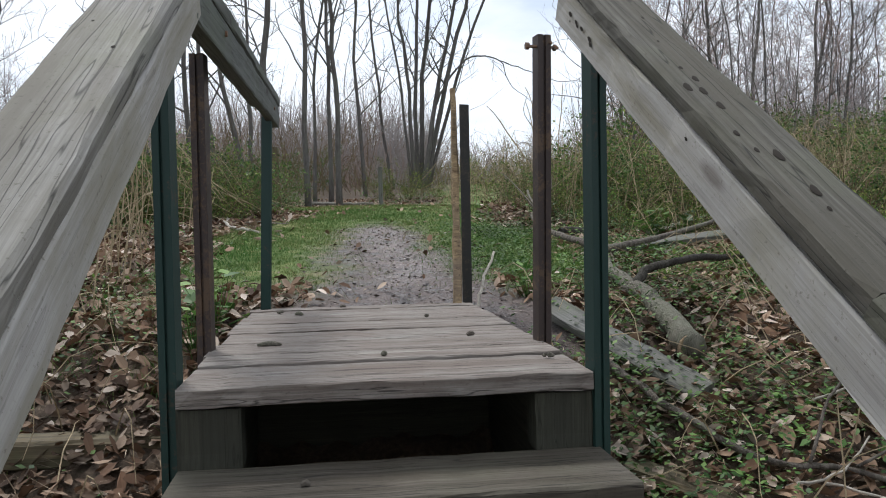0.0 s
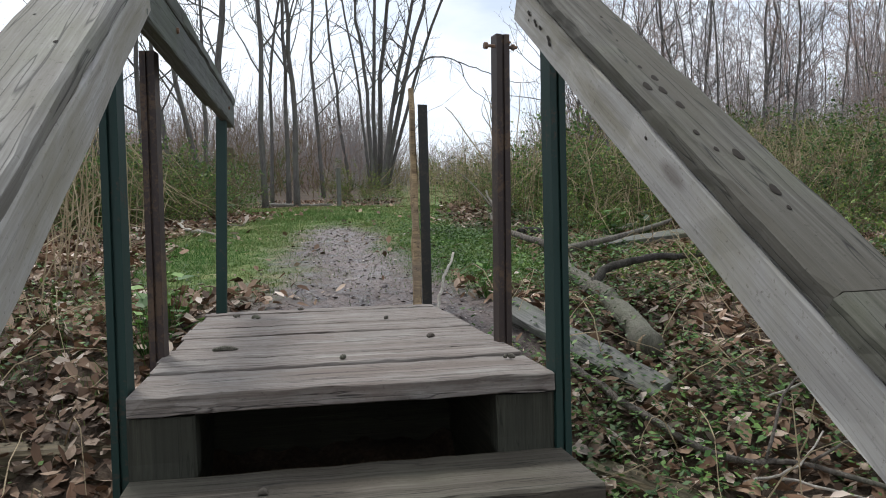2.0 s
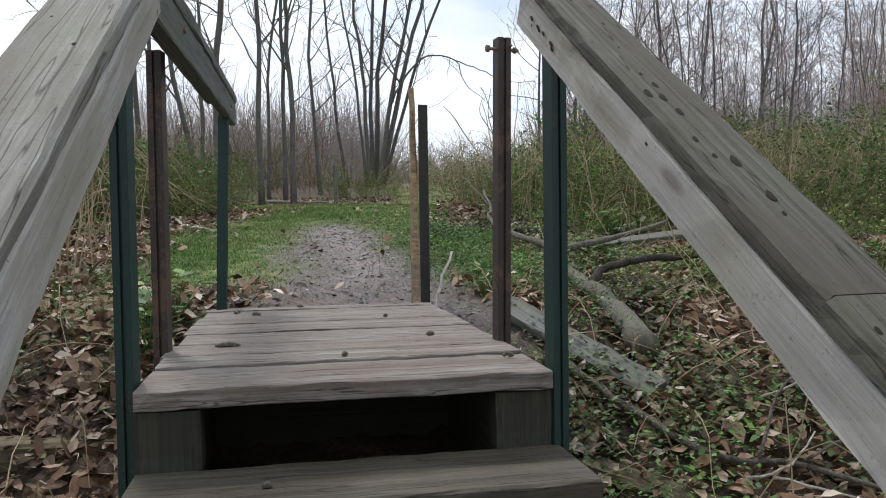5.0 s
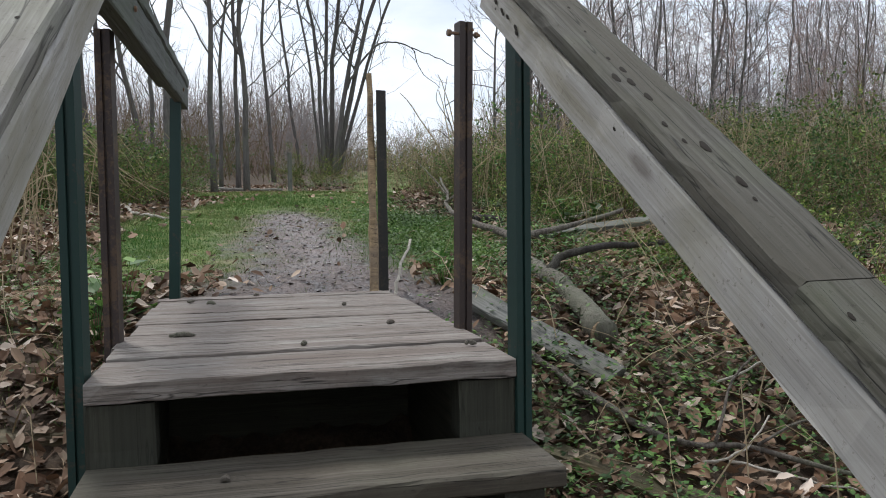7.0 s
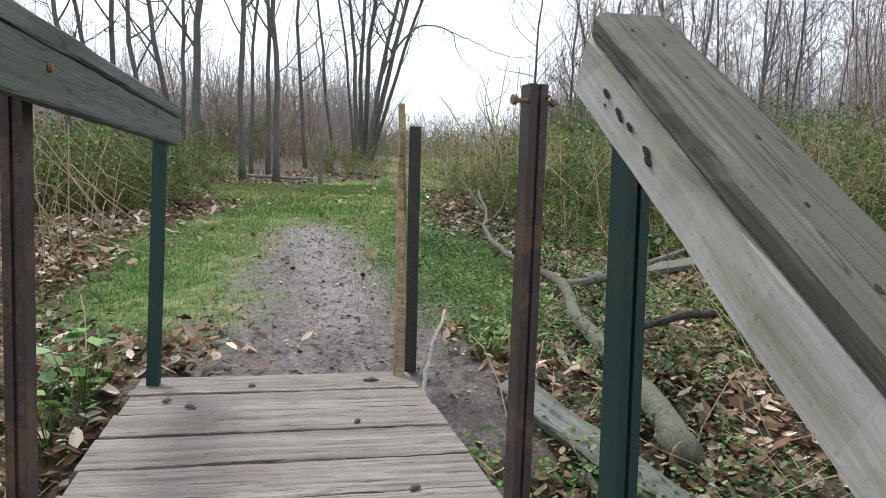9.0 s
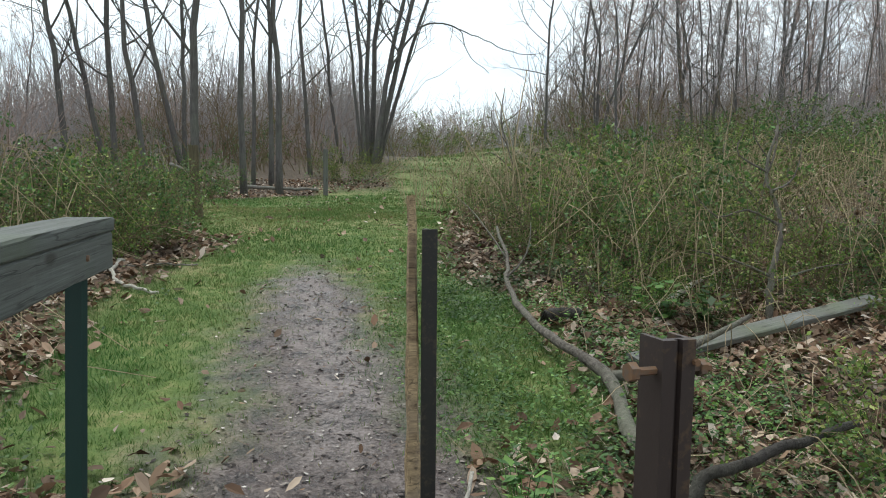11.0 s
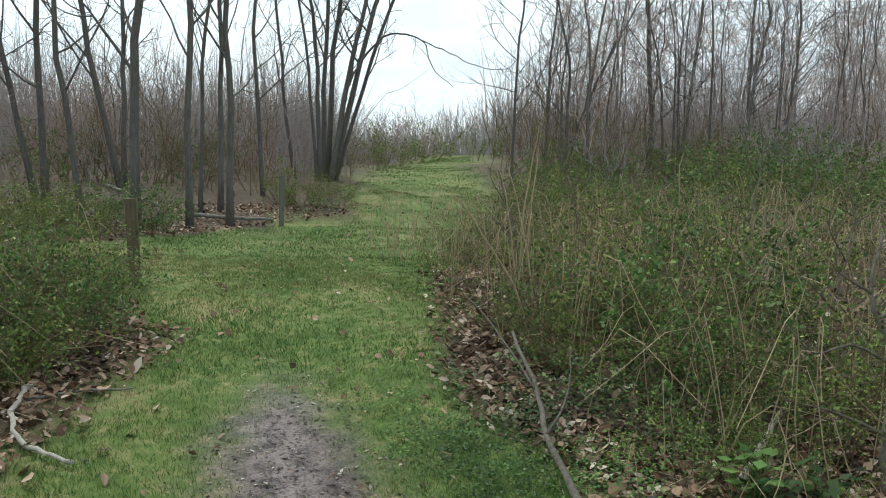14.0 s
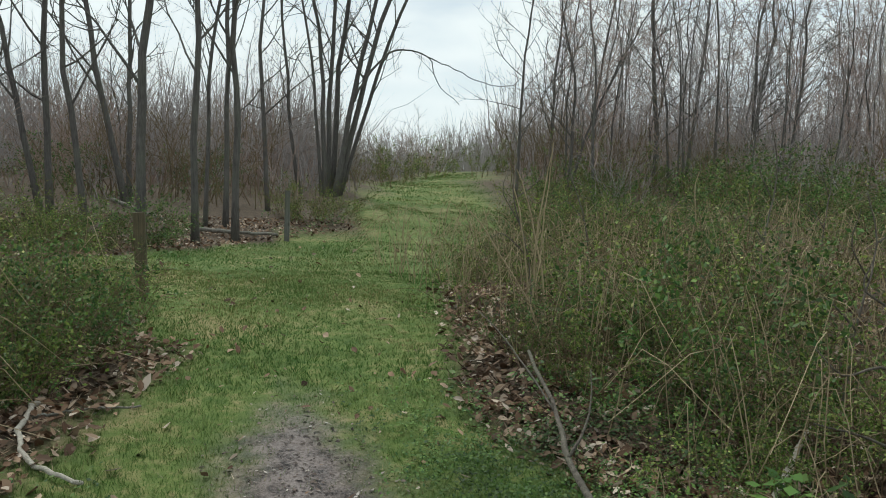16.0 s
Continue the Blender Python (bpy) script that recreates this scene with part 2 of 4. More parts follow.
M_DARKLEAF = island_mat("dark_shrub_leaves", [(0.0, (0.035, 0.085, 0.024)), (0.6, (0.085, 0.16, 0.042)), (1.0, (0.18, 0.26, 0.075))], 0.55, 0.3, None, 2.2)

# ground: soil, mud path, turf, leaf mould, told apart by a mask that the mesh carries
M_GROUND, nt, b = mat("forest_ground", 0.9)
att = nt.nodes.new("ShaderNodeVertexColor")
att.layer_name = "cover"
sep = nt.nodes.new("ShaderNodeSeparateColor")
nt.links.new(att.outputs["Color"], sep.inputs["Color"])
geo = nt.nodes.new("ShaderNodeNewGeometry")
P = geo.outputs["Position"]
n_f = noise_node(nt, P, 55, 6, 0.7)
n_m = noise_node(nt, P, 7, 6, 0.65)
n_l = noise_node(nt, P, 0.6, 5, 0.65)
soil = ramp_node(nt, [(0.3, (0.025, 0.018, 0.012)), (0.5, (0.07, 0.05, 0.034)), (0.68, (0.16, 0.12, 0.085))])
nt.links.new(mix_node(nt, 0.5, n_f.outputs["Fac"], n_m.outputs["Fac"]), soil.inputs["Fac"])
mud = ramp_node(nt, [(0.40, (0.024, 0.017, 0.016)), (0.5, (0.078, 0.058, 0.053)), (0.61, (0.19, 0.16, 0.15))])
nt.links.new(mix_node(nt, 0.55, n_f.outputs["Fac"], n_m.outputs["Fac"]), mud.inputs["Fac"])
turf = ramp_node(nt, [(0.36, (0.04, 0.085, 0.015)), (0.5, (0.11, 0.155, 0.038)), (0.62, (0.25, 0.22, 0.10))])
nt.links.new(mix_node(nt, 0.5, n_m.outputs["Fac"], n_l.outputs["Fac"]), turf.inputs["Fac"])
col = mix_node(nt, sep.outputs["Green"], soil.outputs["Color"], turf.outputs["Color"])
col = mix_node(nt, sep.outputs["Red"], col, mud.outputs["Color"])
# sky glare on the wet mud, painted as a pale colour by the blue mask
glare_r = ramp_node(nt, [(0.42, (0, 0, 0)), (0.56, (0.8, 0.8, 0.8))])
nt.links.new(mix_node(nt, 0.5, n_f.outputs["Fac"], n_m.outputs["Fac"]), glare_r.inputs["Fac"])
col = mix_node(nt, mix_node(nt, 1.0, glare_r.outputs["Color"], sep.outputs["Blue"], "MULTIPLY"), col, (0.24, 0.205, 0.195))
nt.links.new(col, b.inputs["Base Color"])
wet = ramp_node(nt, [(0.42, (0.3, 0.3, 0.3)), (0.6, (0.8, 0.8, 0.8))])
nt.links.new(n_m.outputs["Fac"], wet.inputs["Fac"])
nt.links.new(mix_node(nt, sep.outputs["Red"], (0.9, 0.9, 0.9), wet.outputs["Color"]), b.inputs["Roughness"])
bump_node(nt, b, mix_node(nt, 0.5, n_f.outputs["Fac"], n_m.outputs["Fac"]), 0.8, 0.03)


# ---- mesh helpers ----
class Soup:
    """Gathers verts and faces for one mesh."""

    def __init__(self):
        self.v, self.f, self.n = [], [], 0

    def add(self, verts, faces):
        self.v.append(np.asarray(verts, float).reshape(-1, 3))
        self.f.extend([tuple(i + self.n for i in q) for q in faces])
        self.n += len(self.v[-1])

    def tube(self, pts, radii, sides=5, cap=True):
        pts = np.asarray(pts, float)
        k = len(pts)
        d = np.gradient(pts, axis=0)
        d /= np.linalg.norm(d, axis=1)[:, None] + 1e-9
        ref = np.array([1.0, 0, 0]) if abs(d[0][0]) < 0.8 else np.array([0, 1.0, 0])
        u = np.cross(d, ref)
        u /= np.linalg.norm(u, axis=1)[:, None] + 1e-9
        w = np.cross(d, u)
        a = np.arange(sides) * 2 * math.pi / sides
        ring = pts[:, None] + np.asarray(radii, float)[:, None, None] * (np.cos(a)[None, :, None] * u[:, None] + np.sin(a)[None, :, None] * w[:, None])
        faces = []
        for i in range(k - 1):
            for j in range(sides):
                p, q = i * sides + j, i * sides + (j + 1) % sides
                faces.append((p, q, q + sides, p + sides))
        if cap:
            faces.append(tuple(range(sides))[::-1])
            faces.append(tuple(range((k - 1) * sides, k * sides)))
        self.add(ring.reshape(-1, 3), faces)

    def quads(self, c, u, w, bend=None):
        """Many pointed leaves at once: centre, half length and half width vectors, lifted tips."""
        n = len(c)
        if not n:
            return
        lift = np.zeros((n, 3)) if bend is None else bend
        v = np.stack([c - u + lift, c - 0.15 * u + w, c + u + lift, c - 0.15 * u - w], 1).reshape(-1, 3)
        i = np.arange(n) * 4 + self.n
        self.v.append(v)
        self.f.extend(np.stack([i, i + 1, i + 2], 1).tolist())
        self.f.extend(np.stack([i, i + 2, i + 3], 1).tolist())
        self.n += 4 * n

    def leaves(self, c, u, w, fold):
        """Dead leaves: ovate, folded along the midrib, six corners each."""
        n = len(c)
        v = np.stack([c - u, c - 0.35 * u + w + fold, c + 0.4 * u + 0.8 * w + fold * 0.7, c + u + fold * 0.5, c + 0.35 * u - 0.85 * w + fold, c - 0.4 * u - 0.95 * w + fold * 0.8], 1).reshape(-1, 3)
        i = np.arange(n) * 6 + self.n
        self.v.append(v)
        for q in ((0, 3, 1), (1, 3, 2), (0, 5, 3), (5, 4, 3)):
            self.f.extend(np.stack([i + q[0], i + q[1], i + q[2]], 1).tolist())
        self.n += 6 * n

    def blades(self, base, up, w):
        n = len(base)
        v = np.stack([base - w, base + w, base + up], 1).reshape(-1, 3)
        i = np.arange(n) * 3 + self.n
        self.v.append(v)
        self.f.extend(np.stack([i, i + 1, i + 2], 1).tolist())
        self.n += 3 * n

    def mesh(self, name, material, smooth=False):
        me = bpy.data.meshes.new(name)
        me.from_pydata(np.concatenate(self.v).tolist(), [], self.f)
        me.materials.append(material)
        if smooth:
            me.polygons.foreach_set("use_smooth", [True] * len(me.polygons))
        me.update()
        return me


def thing(name, m=None, **tags):
    ob = new(name)
    if m is not None:
        ob.matrix_world = m
    return tagged(ob, **tags)


def piece(name, me, parent=None, m=None, label=""):
    ob = new(name, me)
    if parent is not None:
        ob.parent = parent
    if m is not None:
        ob.matrix_local = m
    if label:
        ob["label"] = label
    return ob


def board(length, width, thick, material, seed=0, segs=14, wobble=0.003, chamfer=0.006, name="board"):
    """A sawn board along x, centred, with eased edges and a slightly wandering outline."""
    r = np.random.default_rng(seed)
    s = Soup()
    xs = np.linspace(-length / 2, length / 2, segs + 1)
    hw, ht, c = width / 2, thick / 2, chamfer
    prof = np.array([(-hw + c, ht), (hw - c, ht), (hw, ht - c), (hw, -ht + c), (hw - c, -ht), (-hw + c, -ht), (-hw, -ht + c), (-hw, ht - c)])
    verts = []
    off = np.zeros(8)
    for x in xs:
        off = 0.6 * off + r.normal(0, wobble * 0.6, 8)
        p = prof.copy()
        p[:, 0] += np.where(np.abs(prof[:, 0]) > hw - c * 1.5, off, 0)
        p[:, 1] += r.normal(0, wobble * 0.22)
        edge = r.normal(0, wobble) if abs(x) > length / 2 - 1e-6 else 0
        verts += [(x + edge + r.normal(0, wobble * 0.3), a, q) for a, q in p]
    faces = []
    for i in range(segs):
        for j in range(8):
            a, q = i * 8 + j, i * 8 + (j + 1) % 8
            faces.append((a, a + 8, q + 8, q))
    faces.append(tuple(range(8)))
    faces.append(tuple(range(segs * 8, segs * 8 + 8))[::-1])
    s.add(verts, faces)
    return s.mesh(name, material)


def extruded(profile, z0, z1, material, name="post"):
    """An upright bar of the given closed outline, counterclockwise seen from above."""
    s = Soup()
    n = len(profile)
    v = [(x, y, z0) for x, y in profile] + [(x, y, z1) for x, y in profile]
    f = [(i, (i + 1) % n, (i + 1) % n + n, i + n) for i in range(n)]
    f += [tuple(range(n))[::-1], tuple(range(n, 2 * n))]
    s.add(v, f)
    return s.mesh(name, material)


# ---- lie of the land ----
GY = (-60, -12, -1.4, -0.4, 0.4, 1.0, 1.75, 3, 5.2, 7, 9, 13, 17, 22, 30, 45, 100, 400)
GZ = (0.6, -0.2, -0.98, -0.86, -0.6, -0.36, -0.07, 0.06, 0.28, 0.45, 0.62, 0.68, 0.76, 1.3, 2.0, 2.5, 4, 6)


def path_mid(y):
    return 0.22 + np.where(y > 4, 0.04 * (y - 4), 0.0) + 0.0 * y


def smooth01(a):
    a = np.clip(a, 0, 1)
    return a * a * (3 - 2 * a)


def wave(x, y):
    """Gentle unevenness from a few crossing waves."""
    return (np.sin(1.7 * x + 0.6 * y) * np.sin(1.3 * y - 0.5 * x) * 0.5 + np.sin(4.1 * x - 2.2 * y + 1) * np.sin(3.7 * y + 1.4 * x) * 0.3
            + np.sin(9.3 * x + 5 * y) * np.sin(8.1 * y - 3 * x + 2) * 0.2)


def land(x, y):
    x, y = np.asarray(x, float), np.asarray(y, float)
    z = np.interp(y, GY, GZ)
    lane = smooth01((np.abs(x - path_mid(y)) - 0.9) / 1.4)
    z = z + (0.015 + 0.07 * lane) * wave(x, y)
    # bank that climbs on the right, soft hollow on the left
    z = z + smooth01((x - 2.2 - 0.12 * np.maximum(y, 0)) / 9) * (0.5 + 0.012 * np.clip(y, 0, 40))
    z = z + 0.03 * smooth01((x - 0.8) / 0.4) * smooth01((1.5 - y) / 0.6)
    z = z - 0.10 * smooth01((-x - 0.8) / 0.7) * smooth01((3.0 - y) / 1.5)
    return z


def left_edge(y):
    return np.interp(y, (1.5, 3, 5.4, 6.3, 7.5, 8.9, 11, 13.2, 14.6, 16.7, 18.6, 21.5, 28, 41, 80), (-0.5, -1.25, -1.15, -0.8, -0.6, -1.2, -5, -2.6, -0.9, 0.6, 2.6, 3.1, 4.6, 7.5, 22))


def right_edge(y):
    return np.interp(y, (1.5, 3, 5, 5.8, 6.5, 9, 14.6, 23, 30, 47, 80), (0.95, 1.55, 1.7, 1.4, 1.5, 2.0, 4.2, 7.8, 9, 14, 28))


def turf_mask(x, y):
    e = 0.25 * wave(x * 0.7 + 3, y * 0.7)
    m = smooth01((x - left_edge(y) + e) / 0.5 + 0.5) * smooth01((right_edge(y) - x + e) / 0.5 + 0.5)
    return m * smooth01((y - 1.9) / 1.0)


def mud_mask(x, y):
    half = np.interp(y, (1.5, 2.4, 3.2, 5.0, 5.8, 6.8), (0.8, 0.7, 0.55, 0.52, 0.36, 0.0))
    e = 0.2 * wave(x * 2.3, y * 2.1) + 0.15 * wave(x * 7, y * 6)
    return smooth01((half - np.abs(x - 0.28) + e) / 0.6 + 0.35) * smooth01((y - 1.2) / 0.3) * smooth01((7.4 - y) / 1.8)


# ---- ground ----
def make_ground():
    def steps(a, fine_a, fine_b, b, d):
        lo = fine_a - np.geomspace(d, fine_a - a + d, 26)[::-1] + d
        hi = fine_b + np.geomspace(d, b - fine_b + d, 34) - d
        return np.unique(np.round(np.concatenate([lo, np.arange(fine_a, fine_b, d), hi]), 4))

    xs = steps(-900, -4, 5, 900, 0.06)
    ys = steps(-900, -3, 11, 1500, 0.06)
    X, Y = np.meshgrid(xs, ys)
    Z = land(X, Y)
    mud = mud_mask(X, Y)
    turf = turf_mask(X, Y)
    rough = rng.normal(0, 1, Z.shape)
    near = (np.abs(X) < 6) & (Y < 12)
    Z = Z + near * rough * (0.004 + 0.012 * (1 - np.maximum(turf, mud)))
    nx, ny = len(xs), len(ys)
    idx = np.arange(nx * ny).reshape(ny, nx)
    quads = np.stack([idx[:-1, :-1], idx[:-1, 1:], idx[1:, 1:], idx[1:, :-1]], -1).reshape(-1, 4)
    me = bpy.data.meshes.new("ground")
    me.from_pydata(np.stack([X, Y, Z], -1).reshape(-1, 3).tolist(), [], quads.tolist())
    me.materials.append(M_GROUND)
    me.polygons.foreach_set("use_smooth", [True] * len(me.polygons))
    ca = me.color_attributes.new("cover", "FLOAT_COLOR", "POINT")
    cols = np.zeros((nx * ny, 4), np.float32)
    # streak along the path's middle that takes the painted sky glare
    glare = smooth01(1.1 - np.abs(X - 0.30 - 0.06 * np.sin(2.1 * Y)) / 0.26 + 0.5 * wave(X * 6, Y * 5)) * mud * smooth01((Y - 2.3) / 0.8)
    cols[:, 0], cols[:, 1], cols[:, 2], cols[:, 3] = mud.ravel(), turf.ravel(), glare.ravel(), 1
    ca.data.foreach_set("color", cols.ravel())
    tagged(new("ground", me), "uneven woodland ground with a muddy chip path and mown grass", "ground", kind="structure")


make_ground()

# ---- footbridge: deck, steps, frame ----
bridge = thing("footbridge_deck", pose(0, 0, 0), label="weathered grey-brown plank deck of a small footbridge", category="footbridge")
DECK = ((0.0, 0.258), (0.288, 0.441), (0.452, 0.663), (0.674, 0.901), (0.909, 1.138), (1.168, 1.372), (1.380, 1.594), (1.605, 1.682), (1.716, 1.93))
for i, (a, q) in enumerate(DECK):
    n = len(DECK)
    me = board(0.98 + (0.012 * ((i * 7) % 3 - 1) if i else 0.0), q - a, 0.045, M_DECK, 20 + i, 24, 0.003, 0.003)
    drop = -0.035 if i == n - 1 else 0.003 * ((i * 5) % 3 - 1)
    piece("plank", me, bridge, pose(0.004 * ((i * 3) % 3 - 1), (a + q) / 2, -0.0225 + drop * 0.6, 0, 0, 0.25 * ((i * 5) % 3 - 1)))
# stringers made deep to shut side light out of the space below
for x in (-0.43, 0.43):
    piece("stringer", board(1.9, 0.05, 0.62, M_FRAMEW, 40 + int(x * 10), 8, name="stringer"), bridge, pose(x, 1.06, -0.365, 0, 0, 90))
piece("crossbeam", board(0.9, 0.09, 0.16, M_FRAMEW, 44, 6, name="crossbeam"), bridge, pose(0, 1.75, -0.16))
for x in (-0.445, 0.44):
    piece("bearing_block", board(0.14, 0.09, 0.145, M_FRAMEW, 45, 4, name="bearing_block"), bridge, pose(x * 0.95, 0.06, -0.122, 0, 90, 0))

steps = thing("wooden_steps", pose(0, -0.12, -0.19), label="open-riser wooden steps of weathered grey planks up to the deck", category="steps")
for k in range(4):
    z, y = -0.19 * (k + 1), -0.12 - 0.29 * k
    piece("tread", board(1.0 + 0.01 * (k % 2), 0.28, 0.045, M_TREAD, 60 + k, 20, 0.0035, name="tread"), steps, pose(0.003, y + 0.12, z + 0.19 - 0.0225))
    for x in (-0.42, 0.42):
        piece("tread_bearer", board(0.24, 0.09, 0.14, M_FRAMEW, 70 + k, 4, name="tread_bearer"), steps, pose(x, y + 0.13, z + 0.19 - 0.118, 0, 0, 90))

# back wall added under the deck to keep the open space there dark
back_board = board(1.3, 0.16, 0.5, M_FRAMEW, 80, 8, 0.006, name="abutment_timber")
ob = piece("abutment_timber", back_board, None, pose(0, 1.0, -0.42))
tagged(ob, "added back board under the deck, darkened for the shade there", "timber beam")

# ---- steel posts ----
CHANNEL = ((-0.024, -0.024), (0.024, -0.024), (0.024, -0.017), (0.004, -0.017), (0.004, 0.024), (-0.004, 0.024), (-0.004, -0.017), (-0.024, -0.017))
UBAR = ((-0.021, -0.018), (-0.004, -0.018), (-0.003, -0.011), (0.003, -0.011), (0.004, -0.018), (0.021, -0.018), (0.021, 0.026), (0.015, 0.026), (0.015, -0.006), (-0.015, -0.006), (-0.015, 0.026), (-0.021, 0.026))


def steel_post(x, y, z0, z1, material, label, turn=0.0, lean=0.0, leany=0.0, outline=UBAR, bolt=False):
    t = thing("steel_post", pose(x, y, z0, leany, lean, turn), label=label, category="post", group="bridge posts")
    piece("post_bar", extruded(outline, 0, z1 - z0, material, "post_bar"), t)
    if bolt:
        s = Soup()
        zb = z1 - z0 - 0.035
        s.tube([(-0.05, -0.005, zb), (0.05, -0.005, zb)], [0.005, 0.005], 6)
        s.tube([(-0.056, -0.005, zb), (-0.046, -0.005, zb)], [0.011, 0.011], 6)
        s.tube([(0.034, -0.005, zb), (0.042, -0.005, zb)], [0.010, 0.010], 6)
        piece("bolt", s.mesh("bolt", M_BOLT), t, None, "rusty bolt through the post top")
        s2 = Soup()
        s2.tube([(0.02, 0.02, zb + 0.01), (0.02, -0.024, zb + 0.01)], [0.004, 0.004], 6)
        piece("bolt", s2.mesh("bolt_small", M_BOLT), t)
    return t


steel_post(0.508, 0.03, -0.75, 0.88, M_GREEN, "dark green painted steel post holding the sloping handrail", 12)
steel_post(-0.521, 0.10, -0.85, 0.88, M_GREEN, "dark green painted steel post holding the sloping handrail", -10)
steel_post(0.489, 0.50, -0.45, 0.925, M_BROWN, "rust-brown steel post with a bolt and no rail on it", 8, 0.8, bolt=True)
steel_post(-0.512, 0.56, -0.45, 0.87, M_BROWN, "rust-brown steel post under the level handrail", -8)
steel_post(-0.448, 1.83, -0.3, 0.86, M_GREEN, "slim green steel post at the end of the handrail", -25, 2.0, outline=CHANNEL)
steel_post(0.515, 2.03, -0.3, 0.95, M_DARKP, "dark steel post with a broken wooden stake against it", 10, outline=CHANNEL, bolt=False)

# ---- handrails ----
def hole(s, x, y, z, r, l):
    s.tube([(x - l, y, z), (x - l * .7, y + r * .2, z), (x, y + r * 0.3, z), (x + l * .6, y - r * .1, z), (x + l, y - r * 0.2, z)], [r * .25, r * .8, r, r * .75, r * 0.3], 9)


def handrail(x_in, side, label, slope, drift, wide, joint, deep, capmat):
    """Sloping rail: a flat cap of two lengths on a side board. side +1: the cap reaches to +x."""
    t = thing("handrail", pose(x_in, 0, 0.922), label=label, category="handrail", group="sloping handrails")
    ang = math.atan(slope)
    # local x of the boards runs uphill along +y
    along = Vector((-side * drift, math.cos(ang), math.sin(ang))).normalized()
    across = Vector((0, -math.sin(ang), math.cos(ang))).cross(along).normalized()
    up = along.cross(across)
    turn = Matrix((along, across, up)).transposed().to_4x4()
    for k, (s0, s1) in enumerate(((-joint, 0.0), (-2.0, -joint - 0.005))):
        c = along * ((s0 + s1) / 2) + up * 0.021
        me = board(s1 - s0, wide, 0.042, capmat, 90 + k + int(x_in * 10), 26, 0.0025, 0.008, "cap")
        piece("cap_board", me, t, Matrix.Translation(c - across * side * (wide / 2 - 0.003)) @ turn)
    c = along * (-0.985) - up * (deep / 2 + 0.001)
    me = board(2.0, 0.04, deep, M_RAIL, 95 + int(x_in * 10), 26, 0.0025, 0.005, "side_board")
    piece("side_board", me, t, Matrix.Translation(c - across * side * 0.02) @ turn)
    return t, turn, along, up


rail_r, turn_r, along_r, up_r = handrail(0.42, 1, "weathered grey sloping handrail with worm holes in its dark cap", 0.675, 0.034, 0.112, 1.215, 0.088, M_CAP)
rail_l, turn_l, along_l, up_l = handrail(-0.42, -1, "weathered grey sloping handrail joined to the level rail", 0.61, 0.0, 0.135, 1.5, 0.094, M_CAPDRY)
# holes and nail marks
for rail, side, along, up, turn, marks in (
    (rail_r, 1, along_r, up_r, turn_r, ((.06, .03, .004), (.10, .06, .004), (.20, .05, .004), (.342, .074, .005), (.47, .06, .004), (.595, .056, .006), (.642, .064, .009), (.676, .037, .011), (.691, .058, .01), (.746, .064, .01), (.84, .048, .007), (.892, .055, .006), (.908, .081, .011), (1.004, .085, .01), (1.048, .08, .005), (1.28, .06, .006))),
    (rail_l, -1, along_l, up_l, turn_l, ((.05, .05, .005), (.10, .08, .004), (.16, .045, .006), (.21, .05, .007), (.245, .07, .006), (.33, .06, .005), (.47, .1, .004), (.6, .04, .005)))):
    flat = np.array(turn.to_3x3()).T
    spots = [(r, (1, 1, 0.12), along * -dist + up * 0.0425 + Vector((side * across - 0.034 * dist * (side > 0), 0, 0))) for dist, across, r in marks]
    if side > 0:
        spots += [(r, (1, .12, 1), along * -dist - up * dn + Vector((-0.0015, 0, 0))) for dist, dn, r in ((.095, .037, .009), (.10, .052, .004), (.142, .04, .008), (.152, .044, .007), (.182, .04, .008), (.24, .042, .009), (.25, .05, .008), (.74, .02, .005))]
    for r, squash, place in spots:
        s = Soup()
        hole(s, 0, 0, 0, r * 0.62, r * (0.8 + 60 * r))
        s.v[0] = (s.v[0] * squash) @ flat
        piece("worm_hole", s.mesh("worm_hole", M_HOLE), rail, Matrix.Translation(place))

level = thing("level_handrail", pose(-0.40, 1.03, 0.875, 0, 0, -1.1), label="dark weathered level handrail on three posts", category="handrail")
piece("cap_board", board(2.05, 0.14, 0.04, M_OLDRAIL, 101, 22, 0.003, 0.006, "cap"), level, pose(-0.065, 0.0, 0.083, 0, -0.4, 90))
piece("side_board", board(2.05, 0.04, 0.10, M_OLDRAIL, 102, 22, 0.003, 0.005, "side_board"), level, pose(-0.021, 0.0, 0.012, 0, -0.4, 90))
for y in (-0.62, 0.75):
    s = Soup()
    s.tube([(0.0, y, 0.02), (0.006, y, 0.02)], [0.009, 0.007], 8)
    piece("bolt", s.mesh("rail_bolt", M_BOLT), level)


# ---- broken stake ----
def split_stake():
    s = Soup()
    r = np.random.default_rng(7)
    zs = np.linspace(0, 1.2, 13)
    v = []
    for i, z in enumerate(zs):
        w = np.interp(z, (0, .3, .8, 1.2), (.027, .026, .022, .017))
        for dx, dy in ((-1, -.6), (.3, -1), (1, -.3), (.8, .8), (-.7, .9)):
            v.append((dx * w * 0.8 + r.normal(0, .0022), dy * w * .7 + r.normal(0, .0022), z))
    f = [(i * 5 + j, i * 5 + (j + 1) % 5, i * 5 + 5 + (j + 1) % 5, i * 5 + 5 + j) for i in range(12) for j in range(5)]
    f += [(4, 3, 2, 1, 0), (60, 61, 62, 63, 64)]
    s.add(v, f)
    return s.mesh("stake", M_STAKE)


ob = piece("wooden_stake", split_stake(), None, pose(0.445, 1.84, -0.12) @ pose(0, 0, 0, -13.5, 1.8) @ pose(0, 0, 0, 0, 0, 20))
tagged(ob, "split raw wooden stake leaning by a dark steel post", "stake")


